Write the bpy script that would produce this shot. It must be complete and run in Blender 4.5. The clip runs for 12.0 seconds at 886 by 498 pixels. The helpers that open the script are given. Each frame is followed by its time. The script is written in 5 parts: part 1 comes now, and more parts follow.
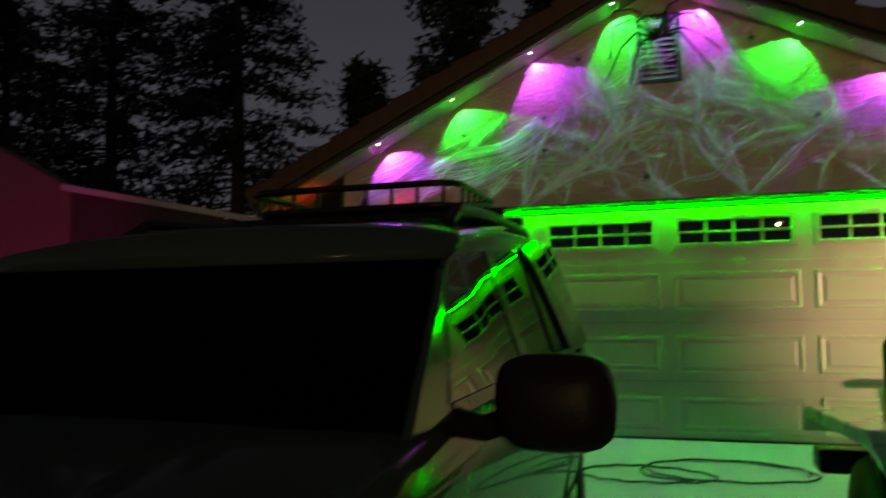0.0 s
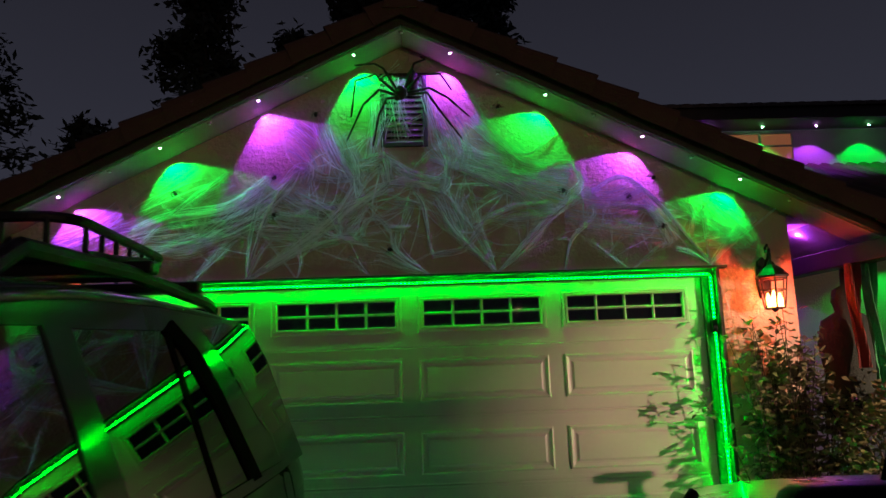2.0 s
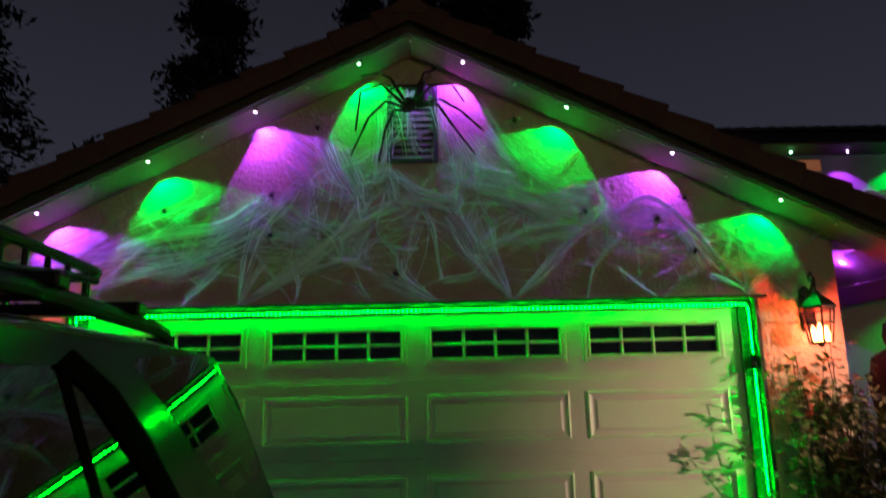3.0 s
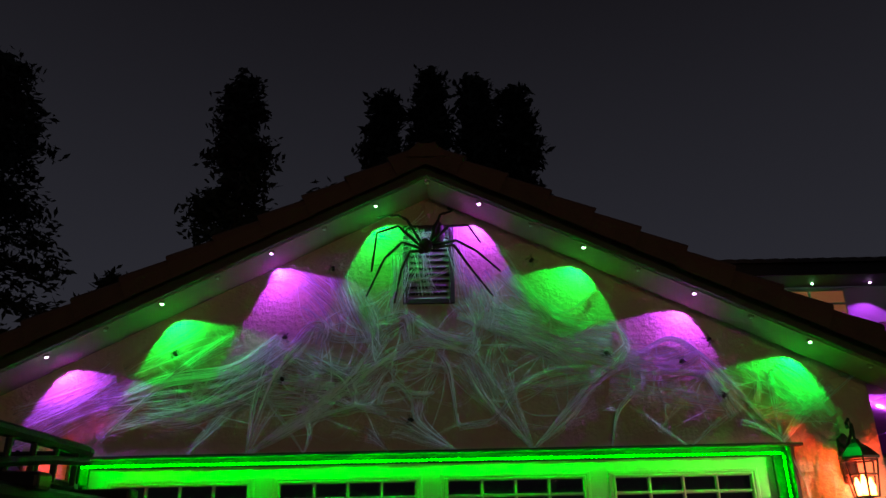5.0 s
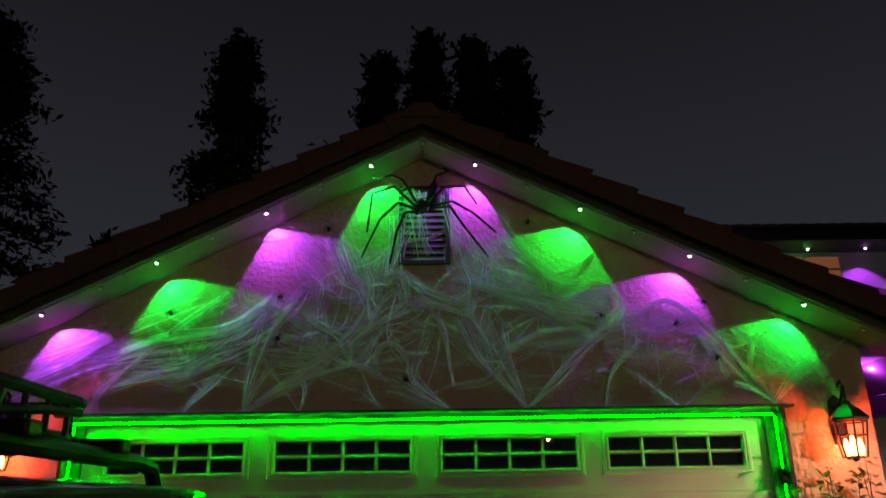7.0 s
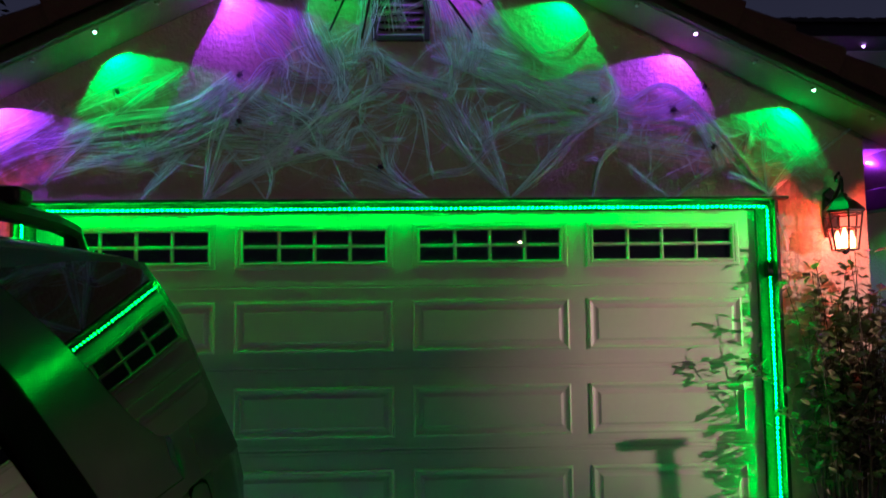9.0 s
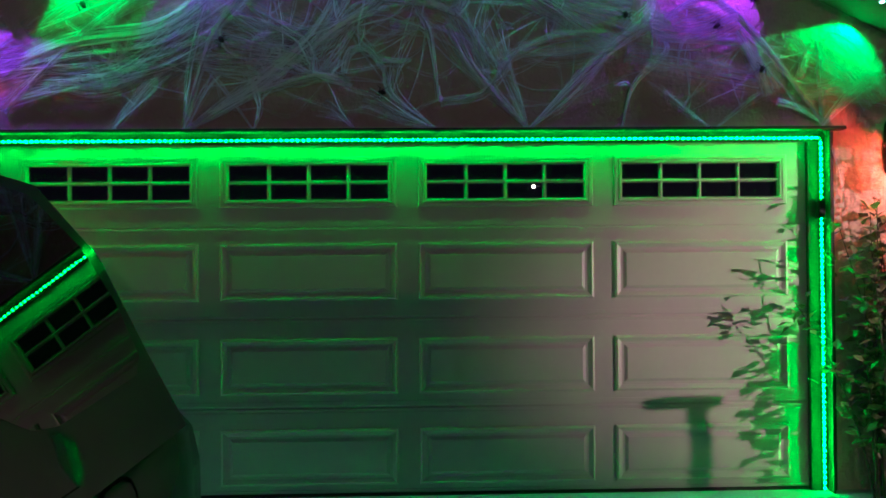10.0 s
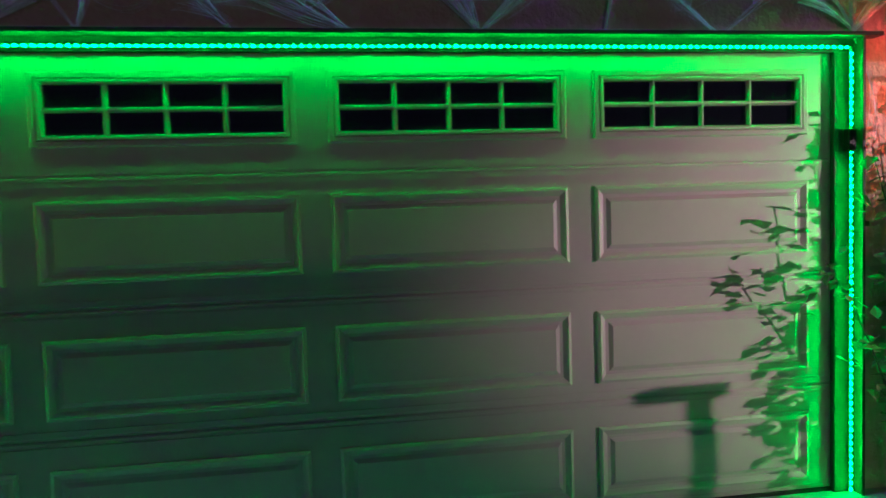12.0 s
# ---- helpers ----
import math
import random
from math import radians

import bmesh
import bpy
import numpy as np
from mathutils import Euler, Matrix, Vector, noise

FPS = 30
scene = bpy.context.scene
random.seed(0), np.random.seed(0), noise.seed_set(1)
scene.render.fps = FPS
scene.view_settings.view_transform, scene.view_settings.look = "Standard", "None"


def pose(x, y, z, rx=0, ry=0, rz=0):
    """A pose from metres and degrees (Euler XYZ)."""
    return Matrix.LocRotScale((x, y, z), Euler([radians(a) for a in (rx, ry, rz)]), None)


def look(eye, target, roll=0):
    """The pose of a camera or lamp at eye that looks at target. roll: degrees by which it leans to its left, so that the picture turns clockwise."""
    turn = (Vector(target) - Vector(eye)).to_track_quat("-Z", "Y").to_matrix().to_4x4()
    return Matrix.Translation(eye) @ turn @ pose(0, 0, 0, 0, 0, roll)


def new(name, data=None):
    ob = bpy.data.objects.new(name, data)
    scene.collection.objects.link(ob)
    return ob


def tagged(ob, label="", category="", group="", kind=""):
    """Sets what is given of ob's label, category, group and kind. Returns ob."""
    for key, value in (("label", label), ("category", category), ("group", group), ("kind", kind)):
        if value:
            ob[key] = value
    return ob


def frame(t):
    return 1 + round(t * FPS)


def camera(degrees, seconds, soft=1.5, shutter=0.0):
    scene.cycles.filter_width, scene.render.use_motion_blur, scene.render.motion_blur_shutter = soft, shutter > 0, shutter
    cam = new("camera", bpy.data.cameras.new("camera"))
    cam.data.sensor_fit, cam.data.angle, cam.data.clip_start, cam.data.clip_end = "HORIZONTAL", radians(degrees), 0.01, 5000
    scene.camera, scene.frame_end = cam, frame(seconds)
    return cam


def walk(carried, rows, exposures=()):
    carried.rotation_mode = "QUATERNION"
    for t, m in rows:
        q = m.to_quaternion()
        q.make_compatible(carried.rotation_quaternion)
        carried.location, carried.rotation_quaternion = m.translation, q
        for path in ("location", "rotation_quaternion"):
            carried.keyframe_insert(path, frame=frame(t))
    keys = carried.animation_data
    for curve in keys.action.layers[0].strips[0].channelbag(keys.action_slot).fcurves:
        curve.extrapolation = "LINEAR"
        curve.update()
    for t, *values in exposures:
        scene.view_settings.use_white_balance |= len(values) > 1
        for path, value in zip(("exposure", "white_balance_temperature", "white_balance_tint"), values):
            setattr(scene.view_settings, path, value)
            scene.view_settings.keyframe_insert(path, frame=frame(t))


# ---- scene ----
cam = camera(61.5, 12.0, shutter=0.5)
PATH = [
    (0, (-0.015, -7.344, 1.327), (-0.584, -5.432, 1.465), -0.9),
    (0.5, (0.009, -7.047, 1.333), (-0.271, -5.084, 1.594), -0.8),
    (1, (0.038, -6.784, 1.338), (-0.031, -4.812, 1.664), -1.1),
    (1.5, (0.015, -6.496, 1.357), (0.042, -4.528, 1.71), -1.7),
    (2, (0.041, -6.228, 1.371), (0.123, -4.26, 1.719), -2.1),
    (2.5, (0.095, -5.929, 1.392), (0.174, -3.962, 1.747), -1.9),
    (3, (0.089, -5.698, 1.418), (0.135, -3.745, 1.848), -1.4),
    (3.2, (0.088, -5.638, 1.426), (0.121, -3.709, 1.953), -1.3),
    (4.8, (0.093, -5.624, 1.574), (0.104, -3.767, 2.317), -1.4),
    (5, (0.094, -5.625, 1.577), (0.102, -3.771, 2.326), -1.2),
    (5.5, (0.104, -5.62, 1.568), (0.101, -3.77, 2.329), -1.0),
    (6, (0.113, -5.622, 1.567), (0.107, -3.772, 2.328), -0.9),
    (6.5, (0.107, -5.612, 1.565), (0.108, -3.752, 2.299), -0.9),
    (7, (0.102, -5.597, 1.554), (0.117, -3.71, 2.215), -0.9),
    (8.8, (0.063, -5.216, 1.483), (0.138, -3.228, 1.687), -0.5),
    (9, (0.071, -5.138, 1.483), (0.152, -3.146, 1.647), -0.7),
    (9.5, (0.094, -4.879, 1.486), (0.165, -2.882, 1.556), -0.5),
    (10, (0.105, -4.586, 1.476), (0.154, -2.587, 1.493), -0.5),
    (10.5, (0.044, -4.277, 1.46), (0.138, -2.28, 1.438), -0.7),
    (11, (0.057, -3.941, 1.473), (0.193, -1.947, 1.425), -1.1),
    (11.5, (0.04, -3.6, 1.485), (0.238, -1.612, 1.401), -1.4),
    (12, (0.038, -3.302, 1.492), (0.348, -1.33, 1.373), -1.8),
]
walk(cam, [(t, look(eye, target, roll)) for t, eye, target, roll in PATH],
     exposures=[(0, 1.0, 7800, -8), (0.6, 0.74, 6800, -6), (1.5, 0.4, 6500, 0), (3.2, 0.23, 6300, -2), (4.8, 0.02, 7000, -5), (7.2, 0.0, 6900, -2), (8.8, 0.05, 5400, 14), (11, 0.0, 4950, 25), (12, -0.12, 4850, 26)])

# ---- light ----
world = bpy.data.worlds.new("night_sky")
scene.world = world
world.use_nodes = True
wn = world.node_tree.nodes
wl = world.node_tree.links
bg = wn["Background"]
tc = wn.new("ShaderNodeTexCoord")
sep = wn.new("ShaderNodeSeparateXYZ")
ramp = wn.new("ShaderNodeValToRGB")
wl.new(tc.outputs["Generated"], sep.inputs[0])
wl.new(sep.outputs["Z"], ramp.inputs[0])
wl.new(ramp.outputs[0], bg.inputs[0])
ramp.color_ramp.elements[0].position, ramp.color_ramp.elements[0].color = 0.05, (0.031, 0.030, 0.046, 1)
ramp.color_ramp.elements[1].position, ramp.color_ramp.elements[1].color = 0.70, (0.0066, 0.0056, 0.0086, 1)
bg.inputs[1].default_value = 1.0


def lamp(name, kind, where, power, colour, target=None, size=0.05, cone=None, blend=0.1):
    d = bpy.data.lights.new(name, kind)
    d.energy, d.color = power, colour
    if kind == "AREA":
        d.size = size
    else:
        d.shadow_soft_size = size
    if cone:
        d.spot_size, d.spot_blend = radians(cone), blend
    ob = new(name, d)
    ob.matrix_basis = look(where, target) if target else pose(*where)
    return ob


GREEN, PURPLE = (0.022, 1.0, 0.065), (0.44, 0.045, 1.0)
WARM, RED = (1.0, 0.62, 0.36), (1.0, 0.045, 0.022)
# two lamps across the street, and the garden flood that rakes across the door
lamp("drive_light", "SPOT", (5.4, -19.0, 2.35), 420, (1.0, 0.62, 0.34), (0.2, 0, 2.4), 0.16, 36, 0.4)
lamp("street_light", "SPOT", (3.6, -19.0, 3.65), 34, (1.0, 0.66, 0.40), (0.2, 0, 2.4), 0.05, 36, 0.4)
lamp("garden_flood_light", "SPOT", (7.0, -3.3, 1.6), 1300, (1.0, 0.60, 0.46), (2.95, 0.0, 1.15), 0.022, 27, 0.75)

# ---- materials ----


def mat(name, base, rough=0.6, vary=0.15, scale=6.0, bump=0.0, bump_scale=60.0, metal=0.0, coat=0.0, emit=None, power=0.0, spec=0.5):
    m = bpy.data.materials.new(name)
    m.use_nodes = True
    n, l = m.node_tree.nodes, m.node_tree.links
    b = n["Principled BSDF"]
    b.inputs["Roughness"].default_value = rough
    b.inputs["Metallic"].default_value = metal
    b.inputs["Coat Weight"].default_value = coat
    b.inputs["Specular IOR Level"].default_value = spec
    b.inputs["Base Color"].default_value = (*base, 1)
    if emit:
        b.inputs["Emission Color"].default_value = (*emit, 1)
        b.inputs["Emission Strength"].default_value = power
    co = n.new("ShaderNodeTexCoord")
    if vary:
        big, small = n.new("ShaderNodeTexNoise"), n.new("ShaderNodeTexNoise")
        big.inputs["Scale"].default_value, small.inputs["Scale"].default_value = scale, scale * 9
        big.inputs["Detail"].default_value = small.inputs["Detail"].default_value = 5
        mix = n.new("ShaderNodeMath")
        mix.operation = "MULTIPLY_ADD"
        mix.inputs[1].default_value = 0.45
        info = n.new("ShaderNodeObjectInfo")
        add = n.new("ShaderNodeMath")
        add.operation = "MULTIPLY_ADD"
        add.inputs[1].default_value = 0.35
        rampc = n.new("ShaderNodeValToRGB")
        lo, hi = [c * (1 - vary) for c in base], [min(1, c * (1 + vary)) for c in base]
        rampc.color_ramp.elements[0].position, rampc.color_ramp.elements[0].color = 0.45, (*lo, 1)
        rampc.color_ramp.elements[1].position, rampc.color_ramp.elements[1].color = 1.0, (*hi, 1)
        l.new(co.outputs["Object"], big.inputs["Vector"])
        l.new(co.outputs["Object"], small.inputs["Vector"])
        l.new(small.outputs[0], mix.inputs[0])
        l.new(big.outputs[0], mix.inputs[2])
        l.new(info.outputs["Random"], add.inputs[0])
        l.new(mix.outputs[0], add.inputs[2])
        l.new(add.outputs[0], rampc.inputs[0])
        l.new(rampc.outputs[0], b.inputs["Base Color"])
        mr = n.new("ShaderNodeMapRange")
        mr.inputs["To Min"].default_value, mr.inputs["To Max"].default_value = max(0.02, rough - 0.08), min(1, rough + 0.1)
        l.new(big.outputs[0], mr.inputs["Value"])
        l.new(mr.outputs[0], b.inputs["Roughness"])
    if bump:
        bt, bp = n.new("ShaderNodeTexNoise"), n.new("ShaderNodeBump")
        bt.inputs["Scale"].default_value, bt.inputs["Detail"].default_value = bump_scale, 6
        bp.inputs["Strength"].default_value, bp.inputs["Distance"].default_value = min(1, bump), 0.02
        l.new(co.outputs["Object"], bt.inputs["Vector"])
        l.new(bt.outputs[0], bp.inputs["Height"])
        l.new(bp.outputs[0], b.inputs["Normal"])
    return m


def glass(name, tint, rough=0.02):
    """Thin pane: clear sheet with a mirror coat that grows at grazing angles."""
    m = bpy.data.materials.new(name)
    m.use_nodes = True
    n, l = m.node_tree.nodes, m.node_tree.links
    n.remove(n["Principled BSDF"])
    tr, gl, mx, fr = n.new("ShaderNodeBsdfTransparent"), n.new("ShaderNodeBsdfGlossy"), n.new("ShaderNodeMixShader"), n.new("ShaderNodeFresnel")
    tr.inputs[0].default_value = (*tint, 1)
    gl.inputs["Roughness"].default_value = rough
    gl.inputs["Color"].default_value = (0.17, 0.19, 0.18, 1)
    fr.inputs["IOR"].default_value = 1.28
    l.new(fr.outputs[0], mx.inputs[0])
    l.new(tr.outputs[0], mx.inputs[1])
    l.new(gl.outputs[0], mx.inputs[2])
    l.new(mx.outputs[0], n["Material Output"].inputs[0])
    return m


def gauze(name):
    """Hazy pulled fibre: thins out to both long edges, streaked along its length."""
    m = bpy.data.materials.new(name)
    m.use_nodes = True
    n, l = m.node_tree.nodes, m.node_tree.links
    b = n["Principled BSDF"]
    b.inputs["Base Color"].default_value = (0.8, 0.82, 0.82, 1)
    b.inputs["Roughness"].default_value = 0.9

    def maths(op, a, c):
        k = n.new("ShaderNodeMath")
        k.operation = op
        for i, v in enumerate((a, c)):
            if isinstance(v, (int, float)):
                k.inputs[i].default_value = v
            else:
                l.new(v, k.inputs[i])
        return k.outputs[0]

    def streaks(sx, sy, lo, hi, top):
        mp, tx, mr = n.new("ShaderNodeMapping"), n.new("ShaderNodeTexNoise"), n.new("ShaderNodeMapRange")
        mp.inputs["Scale"].default_value = (sx, sy, 1)
        tx.inputs["Scale"].default_value, tx.inputs["Detail"].default_value, tx.inputs["Distortion"].default_value = 1.0, 4, 0.8
        mr.inputs["From Min"].default_value, mr.inputs["From Max"].default_value, mr.inputs["To Max"].default_value = lo, hi, top
        l.new(co.outputs["UV"], mp.inputs["Vector"])
        l.new(mp.outputs[0], tx.inputs["Vector"])
        l.new(tx.outputs[0], mr.inputs["Value"])
        return mr.outputs[0]

    co, sep = n.new("ShaderNodeTexCoord"), n.new("ShaderNodeSeparateXYZ")
    l.new(co.outputs["UV"], sep.inputs[0])
    across = maths("FRACT", sep.outputs["Y"], 0.0)
    fade = maths("MULTIPLY", maths("MULTIPLY", across, maths("SUBTRACT", 1.0, across)), 4.0)
    alpha = maths("MULTIPLY", fade, maths("MULTIPLY", streaks(2.0, 26, 0.34, 0.66, 1.0), streaks(3.2, 3.0, 0.30, 0.62, 0.62)))
    tr, mx = n.new("ShaderNodeBsdfTransparent"), n.new("ShaderNodeMixShader")
    l.new(alpha, mx.inputs[0])
    l.new(tr.outputs[0], mx.inputs[1])
    l.new(b.outputs[0], mx.inputs[2])
    l.new(mx.outputs[0], n["Material Output"].inputs[0])
    return m


STUCCO = mat("stucco", (0.50, 0.375, 0.295), 0.9, 0.16, 2.5, 1.0, 27)
STUCCO_PALE = mat("pale_stucco", (0.62, 0.58, 0.54), 0.9, 0.08, 3, 0.6, 45)
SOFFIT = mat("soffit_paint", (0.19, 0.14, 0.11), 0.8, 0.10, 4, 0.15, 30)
DOOR = mat("door_paint", (0.47, 0.43, 0.38), 0.42, 0.05, 3, 0.04, 120)
TRIM = mat("dark_trim", (0.020, 0.016, 0.015), 0.6, 0.2, 8)
SLAT = mat("slat_paint", (0.22, 0.20, 0.18), 0.6, 0.15, 8)
FASCIA = mat("fascia_board", (0.055, 0.042, 0.034), 0.7, 0.25, 7, 0.2, 25)
TILE = mat("clay_tile", (0.085, 0.042, 0.026), 0.8, 0.35, 5, 0.35, 40)
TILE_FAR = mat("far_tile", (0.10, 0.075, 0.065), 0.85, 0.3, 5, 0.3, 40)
CONCRETE = mat("concrete", (0.42, 0.41, 0.38), 0.8, 0.15, 1.6, 0.3, 70)
ASPHALT = mat("asphalt", (0.05, 0.05, 0.05), 0.9, 0.25, 2, 0.5, 90)
SOIL = mat("soil", (0.06, 0.045, 0.03), 0.95, 0.35, 5, 0.8, 40)
PAINT = mat("grey_green_paint", (0.036, 0.052, 0.053), 0.07, 0.05, 4, 0, 60, 0.0, 0.0, spec=0.1)
BLACK = mat("black_plastic", (0.012, 0.012, 0.012), 0.4, 0.2, 9, 0.1, 150, spec=0.15)
IRON = mat("black_iron", (0.015, 0.014, 0.013), 0.4, 0.2, 9, 0.1, 90, 0.6)
MATTE = mat("matte_trim", (0.008, 0.008, 0.008), 0.9, 0.2, 9, 0.1, 150, spec=0.0)
RUBBER = mat("tyre_rubber", (0.015, 0.015, 0.015), 0.8, 0.2, 12, 0.2, 70)
CHROME = mat("worn_chrome", (0.6, 0.6, 0.6), 0.2, 0.1, 12, 0, 60, 1.0)
SEAT = mat("seat_cloth", (0.05, 0.05, 0.055), 0.9, 0.2, 12, 0.3, 120)
WHITE_JEEP = mat("pale_grey_paint", (0.42, 0.47, 0.47), 0.28, 0.05, 4, 0, 60, 0.1, 0.6)
CARGLASS = glass("tinted_car_glass", (0.42, 0.46, 0.44))
DARKGLASS = mat("dark_window_glass", (0.006, 0.007, 0.009), 0.015, 0)
WEB = mat("web_fibre", (0.86, 0.90, 0.92), 0.9, 0)
web_nodes, web_links = WEB.node_tree.nodes, WEB.node_tree.links
web_clear, web_mix = web_nodes.new("ShaderNodeBsdfTransparent"), web_nodes.new("ShaderNodeMixShader")
web_mix.inputs[0].default_value = 1.0
web_links.new(web_clear.outputs[0], web_mix.inputs[1])
web_links.new(web_nodes["Principled BSDF"].outputs[0], web_mix.inputs[2])
web_links.new(web_mix.outputs[0], web_nodes["Material Output"].inputs[0])
GAUZE = gauze("web_gauze")
FUR = mat("black_fur", (0.02, 0.017, 0.015), 0.8, 0.4, 20, 0.6, 120)
LED = mat("green_led", (0.1, 0.6, 0.15), 0.4, 0, emit=(0.0, 1.0, 0.013), power=0.45)
LEDCORE = mat("green_led_core", (0.3, 0.9, 0.4), 0.4, 0, emit=(0.003, 1.0, 0.008), power=330.0)
FLAME = mat("lantern_glow", (0.9, 0.5, 0.3), 0.5, 0, emit=(1.0, 0.30, 0.08), power=14.0)
LENS_G = mat("green_lens", (0.2, 0.8, 0.3), 0.4, 0, emit=(0.3, 1.0, 0.4), power=22.0)
LENS_P = mat("purple_lens", (0.6, 0.3, 0.8), 0.4, 0, emit=(0.75, 0.35, 1.0), power=18.0)
LENS_OFF = mat("unlit_lens", (0.55, 0.55, 0.52), 0.5, 0.05)
LEAF = mat("shrub_leaf", (0.13, 0.115, 0.05), 0.55, 0.4, 8)
BARK = mat("bark", (0.08, 0.055, 0.04), 0.9, 0.3, 10, 0.6, 40)
NEEDLE = mat("conifer_needle", (0.035, 0.045, 0.03), 0.8, 0.45, 1.5)
CABLE = mat("black_cable", (0.012, 0.012, 0.012), 0.5, 0.1, 10)
# faint orange emission added to the upper window's curtain colour
CURTAIN_GLOW = mat("curtained_window", (0.5, 0.3, 0.2), 0.6, 0.1, 6, emit=(1.0, 0.30, 0.14), power=0.14)

# ---- mesh helpers ----


def empty(name, m=None):
    e = new(name)
    e.empty_display_size = 0.1
    if m is not None:
        e.matrix_basis = m
    return e


def part(name, bm, material, parent=None, label="", smooth=False, m=None):
    me = bpy.data.meshes.new(name)
    bmesh.ops.recalc_face_normals(bm, faces=bm.faces)
    bm.to_mesh(me)
    bm.free()
    me.materials.append(material)
    if smooth:
        for p in me.polygons:
            p.use_smooth = True
    ob = new(name, me)
    ob.parent = parent
    if m is not None:
        ob.matrix_basis = m
    if label:
        ob["label"] = label
    return ob


def box(bm, x0, x1, y0, y1, z0, z1, bevel=0.0, seg=2):
    v = [bm.verts.new((x, y, z)) for x in (x0, x1) for y in (y0, y1) for z in (z0, z1)]
    fs = [bm.faces.new([v[i] for i in q]) for q in ((0, 1, 3, 2), (4, 6, 7, 5), (0, 4, 5, 1), (2, 3, 7, 6), (0, 2, 6, 4), (1, 5, 7, 3))]
    if bevel:
        es = list({e for f in fs for e in f.edges})
        bmesh.ops.bevel(bm, geom=es, offset=bevel, segments=seg, affect="EDGES", profile=0.5)
    return bm


def prism(bm, poly, axis, a, b, bevel=0.0):
    """A polygon of the other two axes, drawn out along one axis from a to b."""
    def place(p, d):
        return {"x": (d, p[0], p[1]), "y": (p[0], d, p[1]), "z": (p[0], p[1], d)}[axis]
    lo = [bm.verts.new(place(p, a)) for p in poly]
    hi = [bm.verts.new(place(p, b)) for p in poly]
    fs = [bm.faces.new(lo), bm.faces.new(hi)]
    for i in range(len(poly)):
        j = (i + 1) % len(poly)
        fs.append(bm.faces.new((lo[i], lo[j], hi[j], hi[i])))
    if bevel:
        es = list({e for f in fs for e in f.edges})
        bmesh.ops.bevel(bm, geom=es, offset=bevel, segments=2, affect="EDGES", profile=0.5)
    return bm


def tube(bm, pts, radii, sides=8, caps=True):
    """A round bar along points; radii is one number or one for each point."""
    pts = [Vector(p) for p in pts]
    if not hasattr(radii, "__len__"):
        radii = [radii] * len(pts)
    rings, up = [], Vector((0.13, 0.31, 0.94))
    for i, p in enumerate(pts):
        d = (pts[min(i + 1, len(pts) - 1)] - pts[max(i - 1, 0)]).normalized()
        u = d.cross(up)
        if u.length < 0.05:
            u = d.cross(Vector((1, 0, 0)))
        u.normalize()
        w = d.cross(u)
        rings.append([bm.verts.new(p + radii[i] * (math.cos(k * math.tau / sides) * u + math.sin(k * math.tau / sides) * w)) for k in range(sides)])
    for a, b in zip(rings, rings[1:]):
        for k in range(sides):
            bm.faces.new((a[k], a[(k + 1) % sides], b[(k + 1) % sides], b[k]))
    if caps and sides > 2:
        bm.faces.new(rings[0])
        bm.faces.new(rings[-1][::-1])
    return bm


def ball(bm, c, r, sc=(1, 1, 1), seg=12):
    bmesh.ops.create_uvsphere(bm, u_segments=seg, v_segments=max(6, seg // 2), radius=r, matrix=Matrix.Translation(c) @ Matrix.Diagonal((*sc, 1)))
    return bm


def loft(bm, rings, caps=True, closed=True):
    vs = [[bm.verts.new(p) for p in r] for r in rings]
    n = len(vs[0])
    for a, b in zip(vs, vs[1:]):
        for k in range(n if closed else n - 1):
            bm.faces.new((a[k], a[(k + 1) % n], b[(k + 1) % n], b[k]))
    if caps and closed:
        bm.faces.new(vs[0])
        bm.faces.new(vs[-1][::-1])
    return bm


B = bmesh.new
SLOPE = 0.49          # of the gable roof
APEX = 4.31           # under the ridge, at the soffit


def soffit_z(x):
    return APEX - SLOPE * abs(x)


def ground_z(y):
    return 0.03 * y if y < 0 else 0.0


# ---- structure: ground and garage ----
bm = B()
box(bm, -400, 400, -400, 400, -1.3, -0.9)
tagged(part("ground", bm, SOIL), "dark bare ground round the house at night", "ground", kind="structure")
bm = B()
prism(bm, [(-9.0, -0.27), (0.12, 0.0), (0.12, -0.9), (-9.0, -0.9)], "x", -3.3, 3.0)
tagged(part("driveway", bm, CONCRETE), "pale concrete driveway sloping down from the garage", "driveway", kind="structure")
bm = B()
box(bm, -60, 60, -18, -9.0, -0.9, -0.33)
tagged(part("road", bm, ASPHALT), "dark asphalt street behind the driveway", "road", kind="structure")
bm = B()
prism(bm, [(-9.0, -0.3), (12, 0.02), (12, -0.9), (-9.0, -0.9)], "x", 3.0, 30)
prism(bm, [(-9.0, -0.3), (12, 0.02), (12, -0.9), (-9.0, -0.9)], "x", -30, -3.3)
tagged(part("garden_bed", bm, SOIL), "dark soil beds beside the driveway", "garden", kind="structure")

